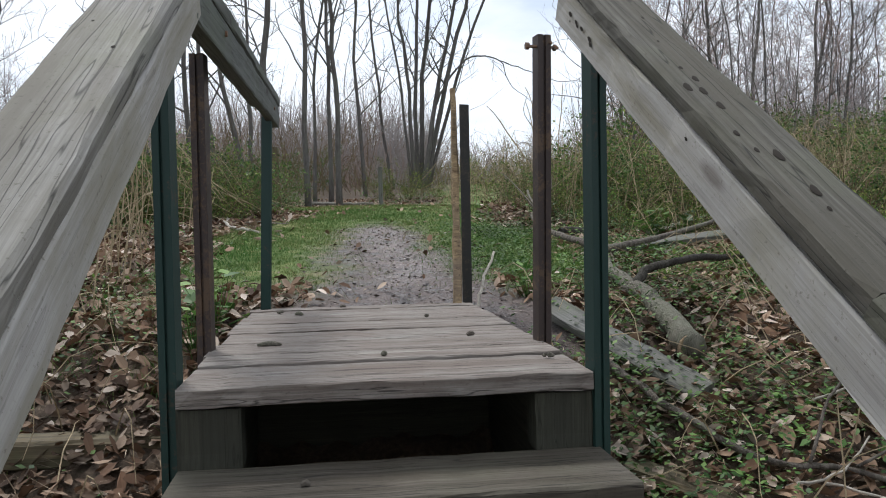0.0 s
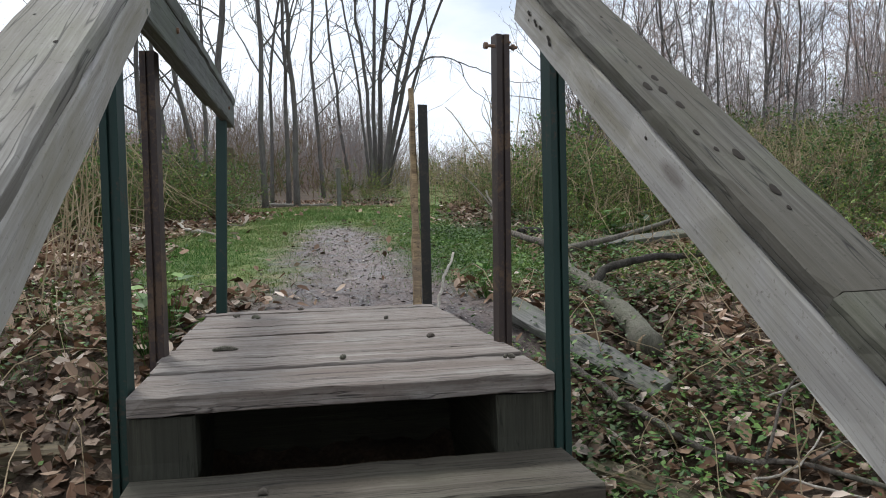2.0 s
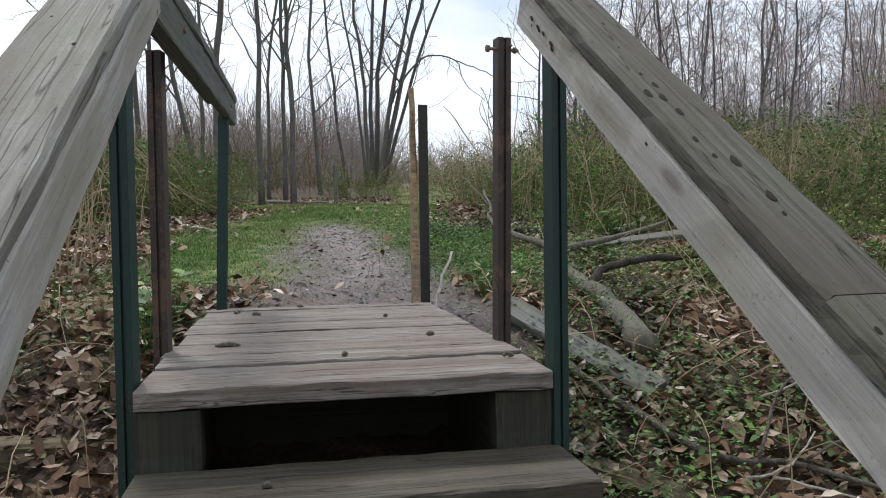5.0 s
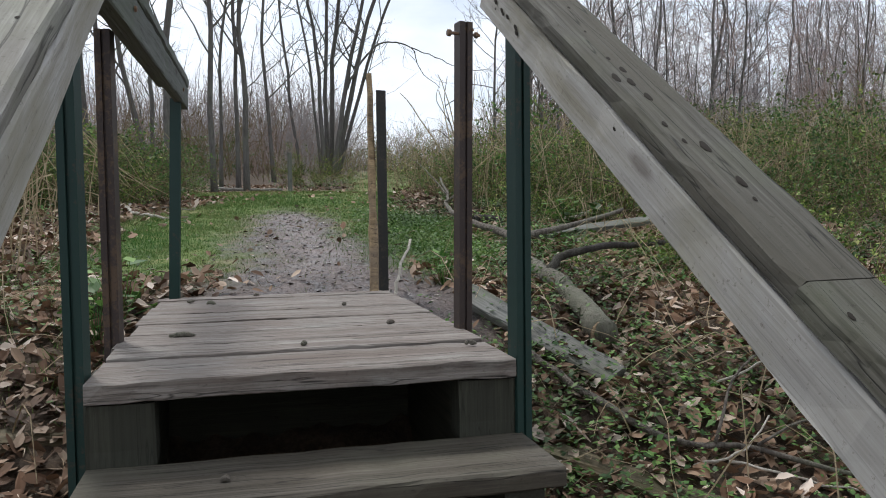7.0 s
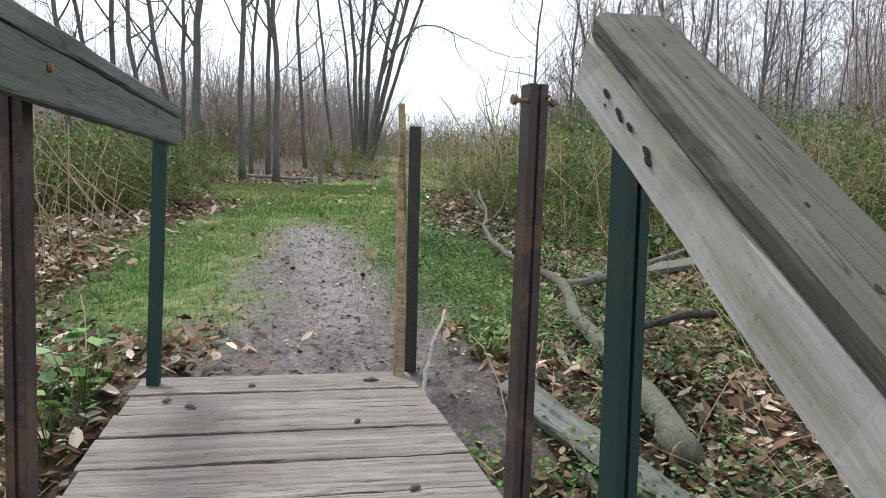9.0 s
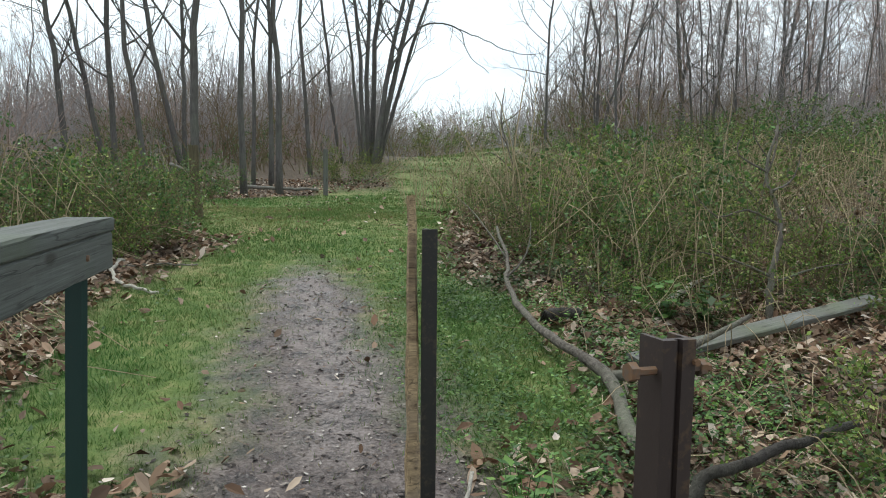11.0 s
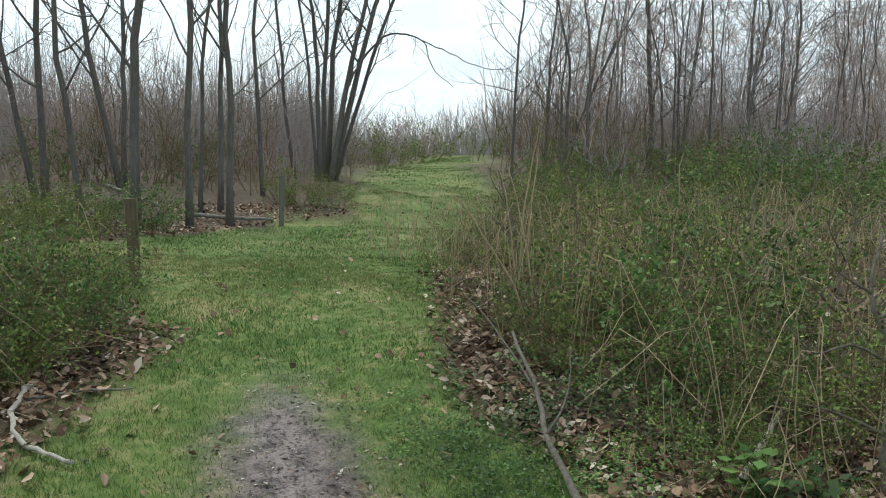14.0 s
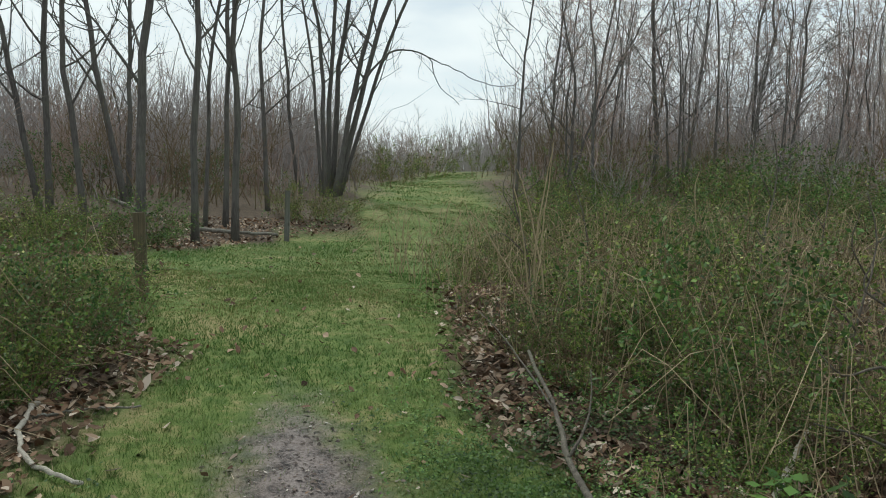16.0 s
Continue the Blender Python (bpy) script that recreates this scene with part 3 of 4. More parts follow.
def curve_pts(ctrl, n=16, jitter=0.0, seed=0):
    """A smooth line through control points (Catmull-Rom)."""
    c = np.asarray(ctrl, float)
    c = np.vstack([2 * c[0] - c[1], c, 2 * c[-1] - c[-2]])
    out = []
    m = len(c) - 3
    for t in np.linspace(0, m - 1e-6, n):
        i, u = int(t), t - int(t)
        a, b_, d, e = c[i : i + 4]
        out.append(0.5 * (2 * b_ + (d - a) * u + (2 * a - 5 * b_ + 4 * d - e) * u**2 + (3 * b_ - a - 3 * d + e) * u**3))
    out = np.array(out)
    if jitter:
        out += np.random.default_rng(seed).normal(0, jitter, out.shape)
    return out


def stick(name, ctrl, r0, r1, material, label, category, side_twigs=(), sides=7, n=18):
    """ctrl: x, y and height above the ground."""
    ctrl = [(x, y, float(land(x, y)) + h) for x, y, h in ctrl]
    t = Soup()
    t.tube(curve_pts(ctrl, n, 0.006, len(name)), np.geomspace(r0, r1, n) * np.random.default_rng(n).uniform(.92, 1.08, n), sides)
    for tw, ra, rb in side_twigs:
        tw = [(x, y, float(land(x, y)) + h) for x, y, h in tw]
        t.tube(curve_pts(tw, 10, 0.003), np.linspace(ra, rb, 10), 5)
    ob = new(name, t.mesh(name, material, True))
    return tagged(ob, label, category)


def lifted(base, up):
    return tuple((x, y, h + up) for x, y, h in base)


limb_ob = stick("fallen_branch", ((1.33, 1.26, .07), (1.37, 1.6, .06), (1.39, 2.0, .06), (1.48, 2.65, .06), (1.6, 3.15, .09), (1.5, 3.6, .12), (1.48, 4.16, .14), (1.58, 4.8, .16), (1.76, 5.45, .2), (1.9, 6.25, .3)), .062, .012, M_LOG, "long crooked grey fallen limb with a sawn butt end", "branch",
      ((((1.6, 3.15, .08), (1.8, 3.12, .12), (2.23, 3.42, .16), (2.67, 3.65, .2)), .03, .014), (((1.6, 4.9, .18), (1.8, 5.1, .3), (1.9, 5.3, .5)), .01, .003), (((1.76, 5.45, .2), (1.7, 6.0, .4), (1.6, 6.5, .55)), .008, .003)), 8, 34)
stick("dark_branch", ((1.38, 1.95, .02), (1.41, 2.0, .1), (1.47, 2.05, .16), (1.6, 2.05, .19), (1.75, 2.1, .2), (1.95, 2.2, .2), (2.3, 2.35, .16)), .028, .016, M_WETBARK, "dark bent branch arching over the dead leaves", "branch")
stick("broken_stub", ((1.64, 4.2, .06), (1.74, 4.24, .08), (1.9, 4.32, .06)), .05, .035, M_WETBARK, "short dark broken stub of a limb in the grass", "branch")
stick("pale_stick", ((2.5, 4.5, .06), (2.95, 4.9, .1), (3.4, 5.3, .12)), .022, .014, M_BLEACH, "pale bare stick lying at the thicket's edge", "stick")
for ctrl in (((1.3, .5, .03), (1.45, .46, .08), (1.66, .59, .12)), ((1.42, .48, .05), (1.6, .38, .04), (1.85, .25, .03)), ((1.15, .3, .03), (1.22, .2, .12), (1.3, .05, .1)), ((1.6, .9, .03), (1.75, .75, .2), (1.8, .7, .35))):
    stick("pale_twig", ctrl, .006, .003, M_BLEACH, "thin pale bare twig among the ground ivy", "twig", (), 5, 10)
stick("bleached_stick", ((-1.17, 6.3, .05), (-1.16, 5.85, .05), (-1.02, 5.45, .04), (-.75, 5.22, .03)), .018, .011, M_BLEACH, "curved bleached bare stick on the grass", "stick")
stick("thin_stick", ((-1.15, 6.1, .03), (-.95, 6.2, .03), (-.6, 6.3, .02)), .009, .006, M_BRANCH, "thin straight twig on leaf litter", "stick")
stick("grey_stick", ((.50, 1.62, .0), (.54, 1.75, .12), (.64, 1.95, .27)), .009, .006, M_BLEACH, "thin bleached stick leaning beside the stake", "stick")
s = Soup()
s.tube([(0, 0, 0), (0, -0.006, 0)], [.061, .057], 14)
piece("sawn_end", s.mesh("sawn_end", M_STAKE), limb_ob, pose(1.329, 1.257, float(land(1.33, 1.26)) + .07, 0, 0, 7), "pale sawn end")
stick("pale_log", ((-.75, 17.6, .12), (0, 17.3, .1), (.8, 17.0, .14)), .045, .03, M_BRANCH, "pale bare log lying under the trees", "log")
stick("pale_log", ((-2.6, 19.6, .35), (-2.1, 19.4, .18), (-1.5, 19.2, .05)), .05, .03, M_BRANCH, "pale broken log propped in the brush", "log")
stick("bank_branch", ((.96, 1.21, .05), (1.1, .82, .06), (1.28, .57, .06), (1.54, .51, .06), (1.9, .2, .08)), .018, .008, M_LOG, "thin dark branch half buried in ivy", "branch", ((((1.4, .54, .06), (1.6, .7, .2), (1.85, .75, .3)), .007, .003), (((1.54, .5, .08), (1.75, .5, .16), (2.1, .45, .2)), .006, .003)))

stick("bare_sapling", ((3.27, 4.35, -0.05), (3.34, 4.45, 0.30), (3.50, 4.6, 0.59), (3.47, 4.75, 0.94), (3.62, 4.85, 1.27)), .03, .009, M_LOG, "crooked bare dead sapling standing in the weeds", "sapling",
      ((((3.34, 4.45, 0.30), (3.12, 4.5, 0.42), (2.82, 4.6, 0.44)), .012, .004), (((3.50, 4.6, 0.59), (3.27, 4.65, 0.72), (3.07, 4.7, 0.68), (2.92, 4.75, 0.81)), .011, .003), (((3.48, 4.7, 0.81), (3.72, 4.8, 0.89), (3.82, 4.85, 1.10)), .01, .003), (((3.47, 4.75, 0.94), (3.27, 4.8, 1.10), (3.32, 4.8, 1.27)), .009, .003), (((3.36, 4.45, 0.26), (3.62, 4.4, 0.34), (3.92, 4.4, 0.32)), .01, .003)), 7, 24)
for x, y, h, lean in ((3.9, 5.6, 1.5, .3), (2.7, 8.2, 1.6, -.2), (5.0, 8.0, 1.9, .25), (4.4, 10.5, 2.0, -.3), (6.6, 9.0, 1.9, .2)):
    stick("thorn_stem", ((x, y, -.05), (x + lean * .3, y, h * .4), (x + lean, y + .1, h * .75), (x + lean * .8, y + .15, h)), .013, .004, M_LOG, "dark crooked bare stem rising out of the thicket", "stem",
          ((((x + lean * .3, y, h * .4), (x + lean * .3 - .25, y, h * .55), (x + lean * .3 - .4, y, h * .52)), .008, .003), (((x + lean, y + .1, h * .75), (x + lean + .25, y + .1, h * .85), (x + lean + .3, y + .1, h)), .007, .002), (((x + lean * .7, y + .05, h * .6), (x + lean * .7 - .2, y, h * .8), (x + lean * .7 - .15, y, h * .95)), .007, .002)), 6, 16)

# fallen rail planks
PLANK_A = (Vector((.84, 1.7, -.02)), Vector((1.25, .98, -.30)))
PLANK_B = (Vector((1.86, 3.42, float(land(1.86, 3.42)) + .06)), Vector((3.95, 4.2, float(land(3.95, 4.2)) + .12)))


def laid(a, c, roll):
    return Matrix.Translation((a + c) / 2) @ (c - a).to_track_quat("X", "Z").to_matrix().to_4x4() @ pose(0, 0, 0, roll)


ob = piece("fallen_plank", board((PLANK_A[1] - PLANK_A[0]).length, 0.12, 0.04, M_PLANK, 120, 18, .005, name="fallen_plank"), None, laid(*PLANK_A, 22))
tagged(ob, "grey fallen handrail plank with a splintered end", "plank")
s = Soup()
for i in range(9):
    a = rnd.uniform(-.05, .05)
    s.tube([(0, a, rnd.uniform(-.012, .012)), (rnd.uniform(.05, .14), a + rnd.uniform(-.012, .012), rnd.uniform(-.015, .01))], [.008, .002], 4)
ob2 = piece("splinters", s.mesh("splinters", M_STAKE), ob, pose(.40, 0, 0), "fresh yellow splinters")
ob = piece("leaning_plank", board((PLANK_B[1] - PLANK_B[0]).length, 0.11, 0.04, M_PLANK, 121, 18, .004, name="leaning_plank"), None, laid(*PLANK_B, 15))
tagged(ob, "grey weathered rail plank lying against the bank", "plank")
# old timbers at the foot of the bank
for (x, y, rz, l, nm) in ((-1.15, 1.0, 4, 1.0, "old_timber"), (-.75, .35, 3, .5, "old_timber")):
    ob = piece(nm, board(l, .12, .1, M_MARKER, 130 + int(l * 10), 10, .006, .012, name="old_timber"), None, pose(x, y, float(land(x, y)) + .03, 4, 2, rz))
    tagged(ob, "half-buried dark old timber among dead leaves", "timber", group="old timbers")


ob = piece("old_timber", board(.62, .1, .07, M_MARKER, 137, 10, .006, .012, name="old_timber"), None, laid(Vector((.82, .70, -.47)), Vector((1.28, .30, -.60)), 12))
tagged(ob, "mossy brown old timber sunk in the ivy", "timber", group="old timbers")


# ---- marker posts ----
def marker(x, y, h, w, label, lean=0.0, material=M_PLANK):
    z = float(land(x, y)) - 0.1
    ob = piece("wooden_post", board(h + .1, w, w, material, 140, 8, .003, .012, name="wooden_post"), None, pose(x, y, z + (h + .1) / 2, 0, 90 + lean, 0))
    tagged(ob, label, "post", group="marker posts")


marker(-.93, 9.4, .85, .11, "squat weathered brown wooden marker post by the path", -3, M_MARKER)
marker(.98, 17.0, 1.0, .1, "grey square wooden marker post beside the clearing")


# ---- trees ----
def unit(v):
    v = np.asarray(v, float)
    return v / (np.linalg.norm(v) + 1e-9)


def limb(s, r, p, d, length, rad, depth, kids, up=0.25, bendy=0.12, sides=4, least=0.003):
    rad = max(rad, least)
    n = 5 if depth > 0 else 3
    pts = [np.array(p, float)]
    dd = unit(d)
    for i in range(n):
        dd = unit(dd + r.normal(0, bendy, 3) + np.array([0, 0, up * 0.25]))
        pts.append(pts[-1] + dd * length / n)
    pts = np.array(pts)
    s.tube(pts, np.linspace(rad, max(rad * 0.3, least * .7), n + 1), sides if depth else 3, False)
    if depth:
        for k in range(kids):
            t = r.uniform(0.25, 1.0)
            i = min(int(t * n), n - 1)
            q = pts[i] + (pts[i + 1] - pts[i]) * (t * n - i)
            ax = unit(pts[i + 1] - pts[i])
            side = unit(np.cross(ax, r.normal(0, 1, 3)))
            limb(s, r, q, ax * 0.75 + side * r.uniform(.5, 1.0), length * r.uniform(.3, .55), rad * .45, depth - 1, max(kids - 1, 2), up, bendy * 1.2, sides, least)


def bare_tree(name, base, top, rad, seed, label, height=None, limbs=9, first=0.35, depth=2, kids=4, material=None, twigmat=None, group="", spread=0.35, least=0.003, bow=0.05):
    """A leafless tree: trunk along base to top (continued to its height), limbs and twigs in a crown mesh."""
    r = np.random.default_rng(seed)
    base, top = np.array(base, float), np.array(top, float)
    d = top - base
    height = height or np.linalg.norm(d) * 1.5
    d = unit(d)
    trunk, crown = Soup(), Soup()
    n = 14
    wob = np.cumsum(r.normal(0, bow, (n, 3)), 0) * (1, 1, .1)
    ts = np.linspace(0, 1, n)
    pts = np.array([d * height * t for t in ts]) + wob * (ts[:, None] ** 1.2) * 3
    pts[0] -= d * .3
    rr = rad * 0.6 * (1.0 - 0.72 * ts)
    rr[0] *= 1.35
    trunk.tube(pts, rr, 8, True)
    for k in range(limbs):
        t = first + (1 - first) * (k + r.uniform(0, .8)) / limbs
        i = min(int(t * (n - 1)), n - 2)
        q = pts[i] + (pts[i + 1] - pts[i]) * (t * (n - 1) - i)
        a = r.uniform(0, 2 * math.pi)
        dd = np.array([math.cos(a), math.sin(a), r.uniform(.5, 1.5)])
        limb(crown, r, q, dd, height * spread * r.uniform(.5, 1.0) * (1.15 - t * .7), rr[i] * .42, depth, kids, least=least)
    ob = new(name, trunk.mesh(name, material or M_BARK, True))
    ob.location = base
    tagged(ob, label, "tree", group)
    piece("crown", crown.mesh("crown", twigmat or M_TWIG), ob)
    return ob


def at(x, y, dz=0.0):
    return (x, y, float(land(x, y)) + dz)


# the row along the clearing: base x, y; lean in x per metre; trunk radius
ROW = ((-4.79, 19.2, -.08, .13), (-4.2, 20.4, -.22, .12), (-3.95, 20.2, -.055, .13), (-3.05, 19.1, -.14, .12), (-2.59, 21.9, -.23, .14),
       (-2.6, 22.6, -.03, .12), (-1.62, 15.9, -.01, .15), (-.71, 16.1, -.02, .11), (-.62, 18.7, .01, .08), (-.2, 18.7, .005, .10), (-.01, 16.75, -.01, .12),
       (.8, 21.5, -.06, .10), (2.0, 26.5, -.18, .10))
for i, (x, y, lean, rad) in enumerate(ROW):
    b0 = at(x, y)
    bare_tree("slender_tree", b0, (x + lean * 5, y + .1, b0[2] + 5), rad, 200 + i, "tall slender bare grey-barked tree beside the clearing", 9.5 + (i * 37 % 5) * .6, 11, .2, 2, 4, twigmat=M_BARK, group="trees along the clearing", spread=.27)
# many-stemmed clump
for i, (dx, lean, rad) in enumerate(((-.3, -.03, .13), (-.15, .0, .14), (0, .05, .16), (.05, .14, .16), (.15, .22, .17), (.3, .26, .12), (-.4, -.1, .09))):
    x, y = 2.95 + dx * .9, 25.6 + (i % 3) * .25
    b0 = at(x, y)
    bare_tree("clump_stem_tree", b0, (x + lean * 5, y, b0[2] + 5), rad, 230 + i, "one bare grey stem of a fanned tree clump", 11 + i % 3, 9, .25, 2, 4, twigmat=M_BARK, group="stems of the tree clump", spread=.24)
# trees on the bank
for i, (x, y, lean, rad, h) in enumerate(((8.2, 23.5, -.02, .09, 8), (9.9, 23.5, .02, .10, 8), (10.0, 23.7, .22, .08, 8), (13.5, 24.5, -.04, .16, 9), (14.2, 24.0, .14, .12, 9), (17.2, 25, .2, .14, 9), (16.5, 22, .05, .1, 9), (12, 30, .0, .12, 10), (19, 27, -.05, .14, 10))):
    b0 = at(x, y)
    bare_tree("forked_tree", b0, (x + lean * 4, y, b0[2] + 4), rad, 260 + i, "bare forked tree on the brushy bank", h, 18, .15, 2, 5, twigmat=M_BARK, group="bank trees", spread=.36)

# overhanging arched limb in front of the sky
s = Soup()
b0 = at(3.3, 25.6)
arch = curve_pts([(3.5, 25.6, 4.6), (3.85, 25.6, 5.3), (4.4, 25.5, 6.0), (4.9, 25.4, 6.25), (5.45, 25.3, 6.2), (5.85, 25.2, 5.95), (6.06, 25.1, 5.25), (6.75, 25, 4.65)], 26, .012, 3)
s.tube(arch, np.linspace(.045, .009, 26), 5)
s.tube(curve_pts([tuple(arch[17]), (6.5, 25, 5.75), (7.3, 24.9, 5.4), (8.3, 24.8, 5.3), (8.7, 24.8, 5.6)], 16, .012, 4), np.linspace(.02, .007, 16), 5)
for k in (6, 9, 11, 13, 15, 20):
    limb(s, np.random.default_rng(k), arch[k], (rnd.uniform(-.5, .3), 0, -.6 if k % 2 else .5), .8, .010, 1, 3, .1, .2)
ob = new("arched_limb", s.mesh("arched_limb", M_BARK))
tagged(ob, "thin arched bare limb reaching out over the path", "branch")

# woods behind: a few kinds, set many times
protos = []
for k in range(7):
    p = bare_tree("woodland_tree", (0, 0, -50 - k), (rnd.uniform(-.5, .5), 0, -44 - k), .055 + .012 * (k % 4), 300 + k, "bare leafless tree in the woods behind", 8.0 + k * .5, 19, .10, 2, 4, M_BARK, M_TWIGRED if k % 3 == 0 else M_TWIG, "woods behind", spread=.3, least=.007, bow=.05)
    protos.append(p)


def brush(seed, h=2.6):
    """Dense bare brush: many thin stems."""
    r = np.random.default_rng(seed)
    s = Soup()
    for k in range(26):
        a, q = r.uniform(0, 2 * math.pi), r.uniform(0, 1.1)
        limb(s, r, (q * math.cos(a), q * math.sin(a), -.1), (r.normal(0, .35), r.normal(0, .35), 1), h * r.uniform(.5, 1.0), .014, 1, 5, .2, .16, 3)
    return s.mesh("bare_brush", (M_TWIGRED, M_TWIG, M_STEM)[seed % 3])


BRUSH = [brush(400 + k) for k in range(5)]


def set_tree(x, y, sc):
    p = protos[rnd.randrange(7)]
    copy_thing(p, pose(x, y, float(land(x, y)) - .1, 0, 0, rnd.uniform(0, 360)) @ Matrix.Scale(sc, 4))


def set_brush(x, y, sc):
    ob = new("bare_brush", BRUSH[rnd.randrange(5)])
    ob.matrix_world = pose(x, y, float(land(x, y)), 0, 0, rnd.uniform(0, 360)) @ Matrix.Scale(sc, 4)
    tagged(ob, "dense thicket of thin bare brown twigs", "brush", "brush thickets")


def clear_of_path(x, y, gap):
    return x < left_edge(y) - gap or x > right_edge(y) + gap


count = 0
while count < 130:
    y = rnd.uniform(26, 80)
    x = rnd.uniform(-.62 * y - 6, .85 * y + 6)
    gap = abs(x - (3 + .19 * y)) < 2.5 + .07 * y
    if y < 55 and (not clear_of_path(x, y, 1.5) or gap):
        continue
    if x < left_edge(y) and rnd.random() < .35:
        continue
    set_tree(x, y, rnd.uniform(.3, .5) if gap else rnd.uniform(.5, .95))
    count += 1
count = 0
while count < 25:
    y = rnd.uniform(17, 36)
    x = rnd.uniform(10 + .2 * (y - 15), 34)
    set_tree(x, y, rnd.uniform(.45, .85))
    count += 1
count = 0
while count < 115:  # dense wood on the bank
    y = rnd.uniform(20, 44)
    set_tree(y * rnd.uniform(.4, 1.2), y, rnd.uniform(.7, 1.1))
    count += 1
for x, y in ((-9, 6), (-12, 10), (-8, 13), (-14, 4), (-10, -3), (9, -6), (13, 0), (-6, -12), (5, -14), (14, 8), (0, -18), (-14, -9), (-7.5, 16.5), (-10, 18)):
    set_tree(x, y, rnd.uniform(.8, 1.0))
count = 0
while count < 250:
    y = 18 + 62 * rnd.random() ** 1.3
    x = rnd.uniform(-.6 * y - 5, .8 * y + 6)
    if (y < 52 and not clear_of_path(x, y, 1.2)) or (y < 22 and -6 < x < 4):
        continue
    set_brush(x, y, rnd.uniform(.6, 1.25) * (1 + .008 * y))
    count += 1


def far_twigs(seed, n, y0, y1, wide, h0, h1, wd, name, material, skip_gap):
    """A haze of bare upright saplings and twigs too fine to tell apart."""
    r = np.random.default_rng(seed)
    y = r.uniform(y0, y1, n)
    x = r.uniform(-1, 1, n) * wide * y + .12 * y
    ok = (x < left_edge(y) - 2) | (x > right_edge(y) + 2) | (y > 58)
    gap = np.abs(x - (3 + .19 * y)) < 2.5 + .07 * y
    x, y, gap = x[ok], y[ok], gap[ok]
    k = len(x)
    h = r.uniform(h0, h1, k) * (.6 + .5 * (wave(x * .13, y * .13) + .5)) * np.where(gap, .45, 1)
    base = np.stack([x, y, land(x, y)], 1)
    up_ = np.stack([r.normal(0, .22, k) * h, r.normal(0, .2, k) * h, h], 1)
    s = Soup()
    s.blades(base, up_, np.stack([np.full(k, 1.0), np.zeros(k), np.zeros(k)], 1) * wd * r.uniform(.5, 1.3, (k, 1)))
    j = r.integers(0, k, 2 * k)
    b2 = base[j] + up_[j] * r.uniform(.25, .9, (2 * k, 1))
    l2 = h[j] * r.uniform(.15, .35, 2 * k)
    s.blades(b2, np.stack([r.normal(0, .7, 2 * k) * l2, r.normal(0, .5, 2 * k) * l2, l2], 1), np.tile([[.7, 0, .3]], (2 * k, 1)) * wd * .45)
    tagged(new(name, s.mesh(name, material)), "grey-brown haze of bare saplings and twigs in the woods", "saplings", kind="stuff")


far_twigs(71, 5600, 60, 130, .9, 5, 11, .075, "far_saplings", M_TWIG, True)
far_twigs(72, 4600, 30, 62, .95, 2.5, 7, .028, "saplings", M_TWIG, True)
far_twigs(73, 3600, 24, 50, .95, 1.0, 3.5, .02, "saplings", M_TWIGRED, True)
for p in protos:
    for o in (*p.children_recursive, p):
        bpy.data.objects.remove(o)


# ---- shrubs ----
def shrub(seed, h, w, stems, leaves, leafmat, leaf=.016, arch=.5):
    r = np.random.default_rng(seed)
    s, lv = Soup(), Soup()
    cs = []
    for k in range(stems):
        a, q = r.uniform(0, 2 * math.pi), w * .45 * math.sqrt(r.uniform(0, 1))
        d = np.array([math.cos(a) * r.uniform(.1, 1) * arch, math.sin(a) * r.uniform(.1, 1) * arch, 1])
        p = np.array([q * math.cos(a), q * math.sin(a), -.08])
        n = 7
        pts = [p]
        ln = h * r.uniform(.55, 1.15)
        for i in range(n):
            d = unit(d + r.normal(0, .16, 3) + np.array([math.cos(a), math.sin(a), -1]) * .05 * i * arch)
            pts.append(pts[-1] + d * ln / n)
        pts = np.array(pts)
        s.tube(pts, np.linspace(.006, .002, n + 1), 3, False)
        for j in range(4):
            i = r.integers(2, n)
            e = pts[i] + unit(r.normal(0, 1, 3) + (0, 0, .3)) * ln * r.uniform(.15, .3)
            mid = (pts[i] + e) / 2 + r.normal(0, .03, 3)
            s.tube([pts[i], mid, e], [.003, .0022, .0013], 3, False)
            cs += [pts[i] + (e - pts[i]) * t for t in r.uniform(.2, 1, leaves // 4)]
        cs += [pts[min(int(t), n - 1)] + (pts[min(int(t), n - 1) + 1] - pts[min(int(t), n - 1)]) * (t % 1) for t in r.uniform(1, n, leaves // 2)]
    c = np.array(cs) + r.normal(0, .025, (len(cs), 3))
    u = r.normal(0, 1, c.shape)
    u /= np.linalg.norm(u, axis=1)[:, None]
    v = np.cross(u, r.normal(0, 1, c.shape))
    v /= np.linalg.norm(v, axis=1)[:, None]
    sz = leaf * r.uniform(.5, 1.3, (len(c), 1))
    lv.quads(c, u * sz, v * sz * .55)
    return s.mesh("stems", M_STEM), lv.mesh("leaves", leafmat)


SHRUB = [shrub(500 + k, 1.25, 1.2, (26, 30, 24, 22)[k], (56, 30, 62, 12)[k], (M_SHRUBLEAF, M_SHRUBLEAF, M_DARKLEAF, M_SHRUBLEAF)[k], (.02, .017, .022, .016)[k], (.5, .7, .5, .9)[k]) for k in range(4)]
LOWSHRUB = [shrub(520 + k, .7, 1.0, 26, 48, M_DARKLEAF if k % 2 else M_SHRUBLEAF, .018, .8) for k in range(3)]


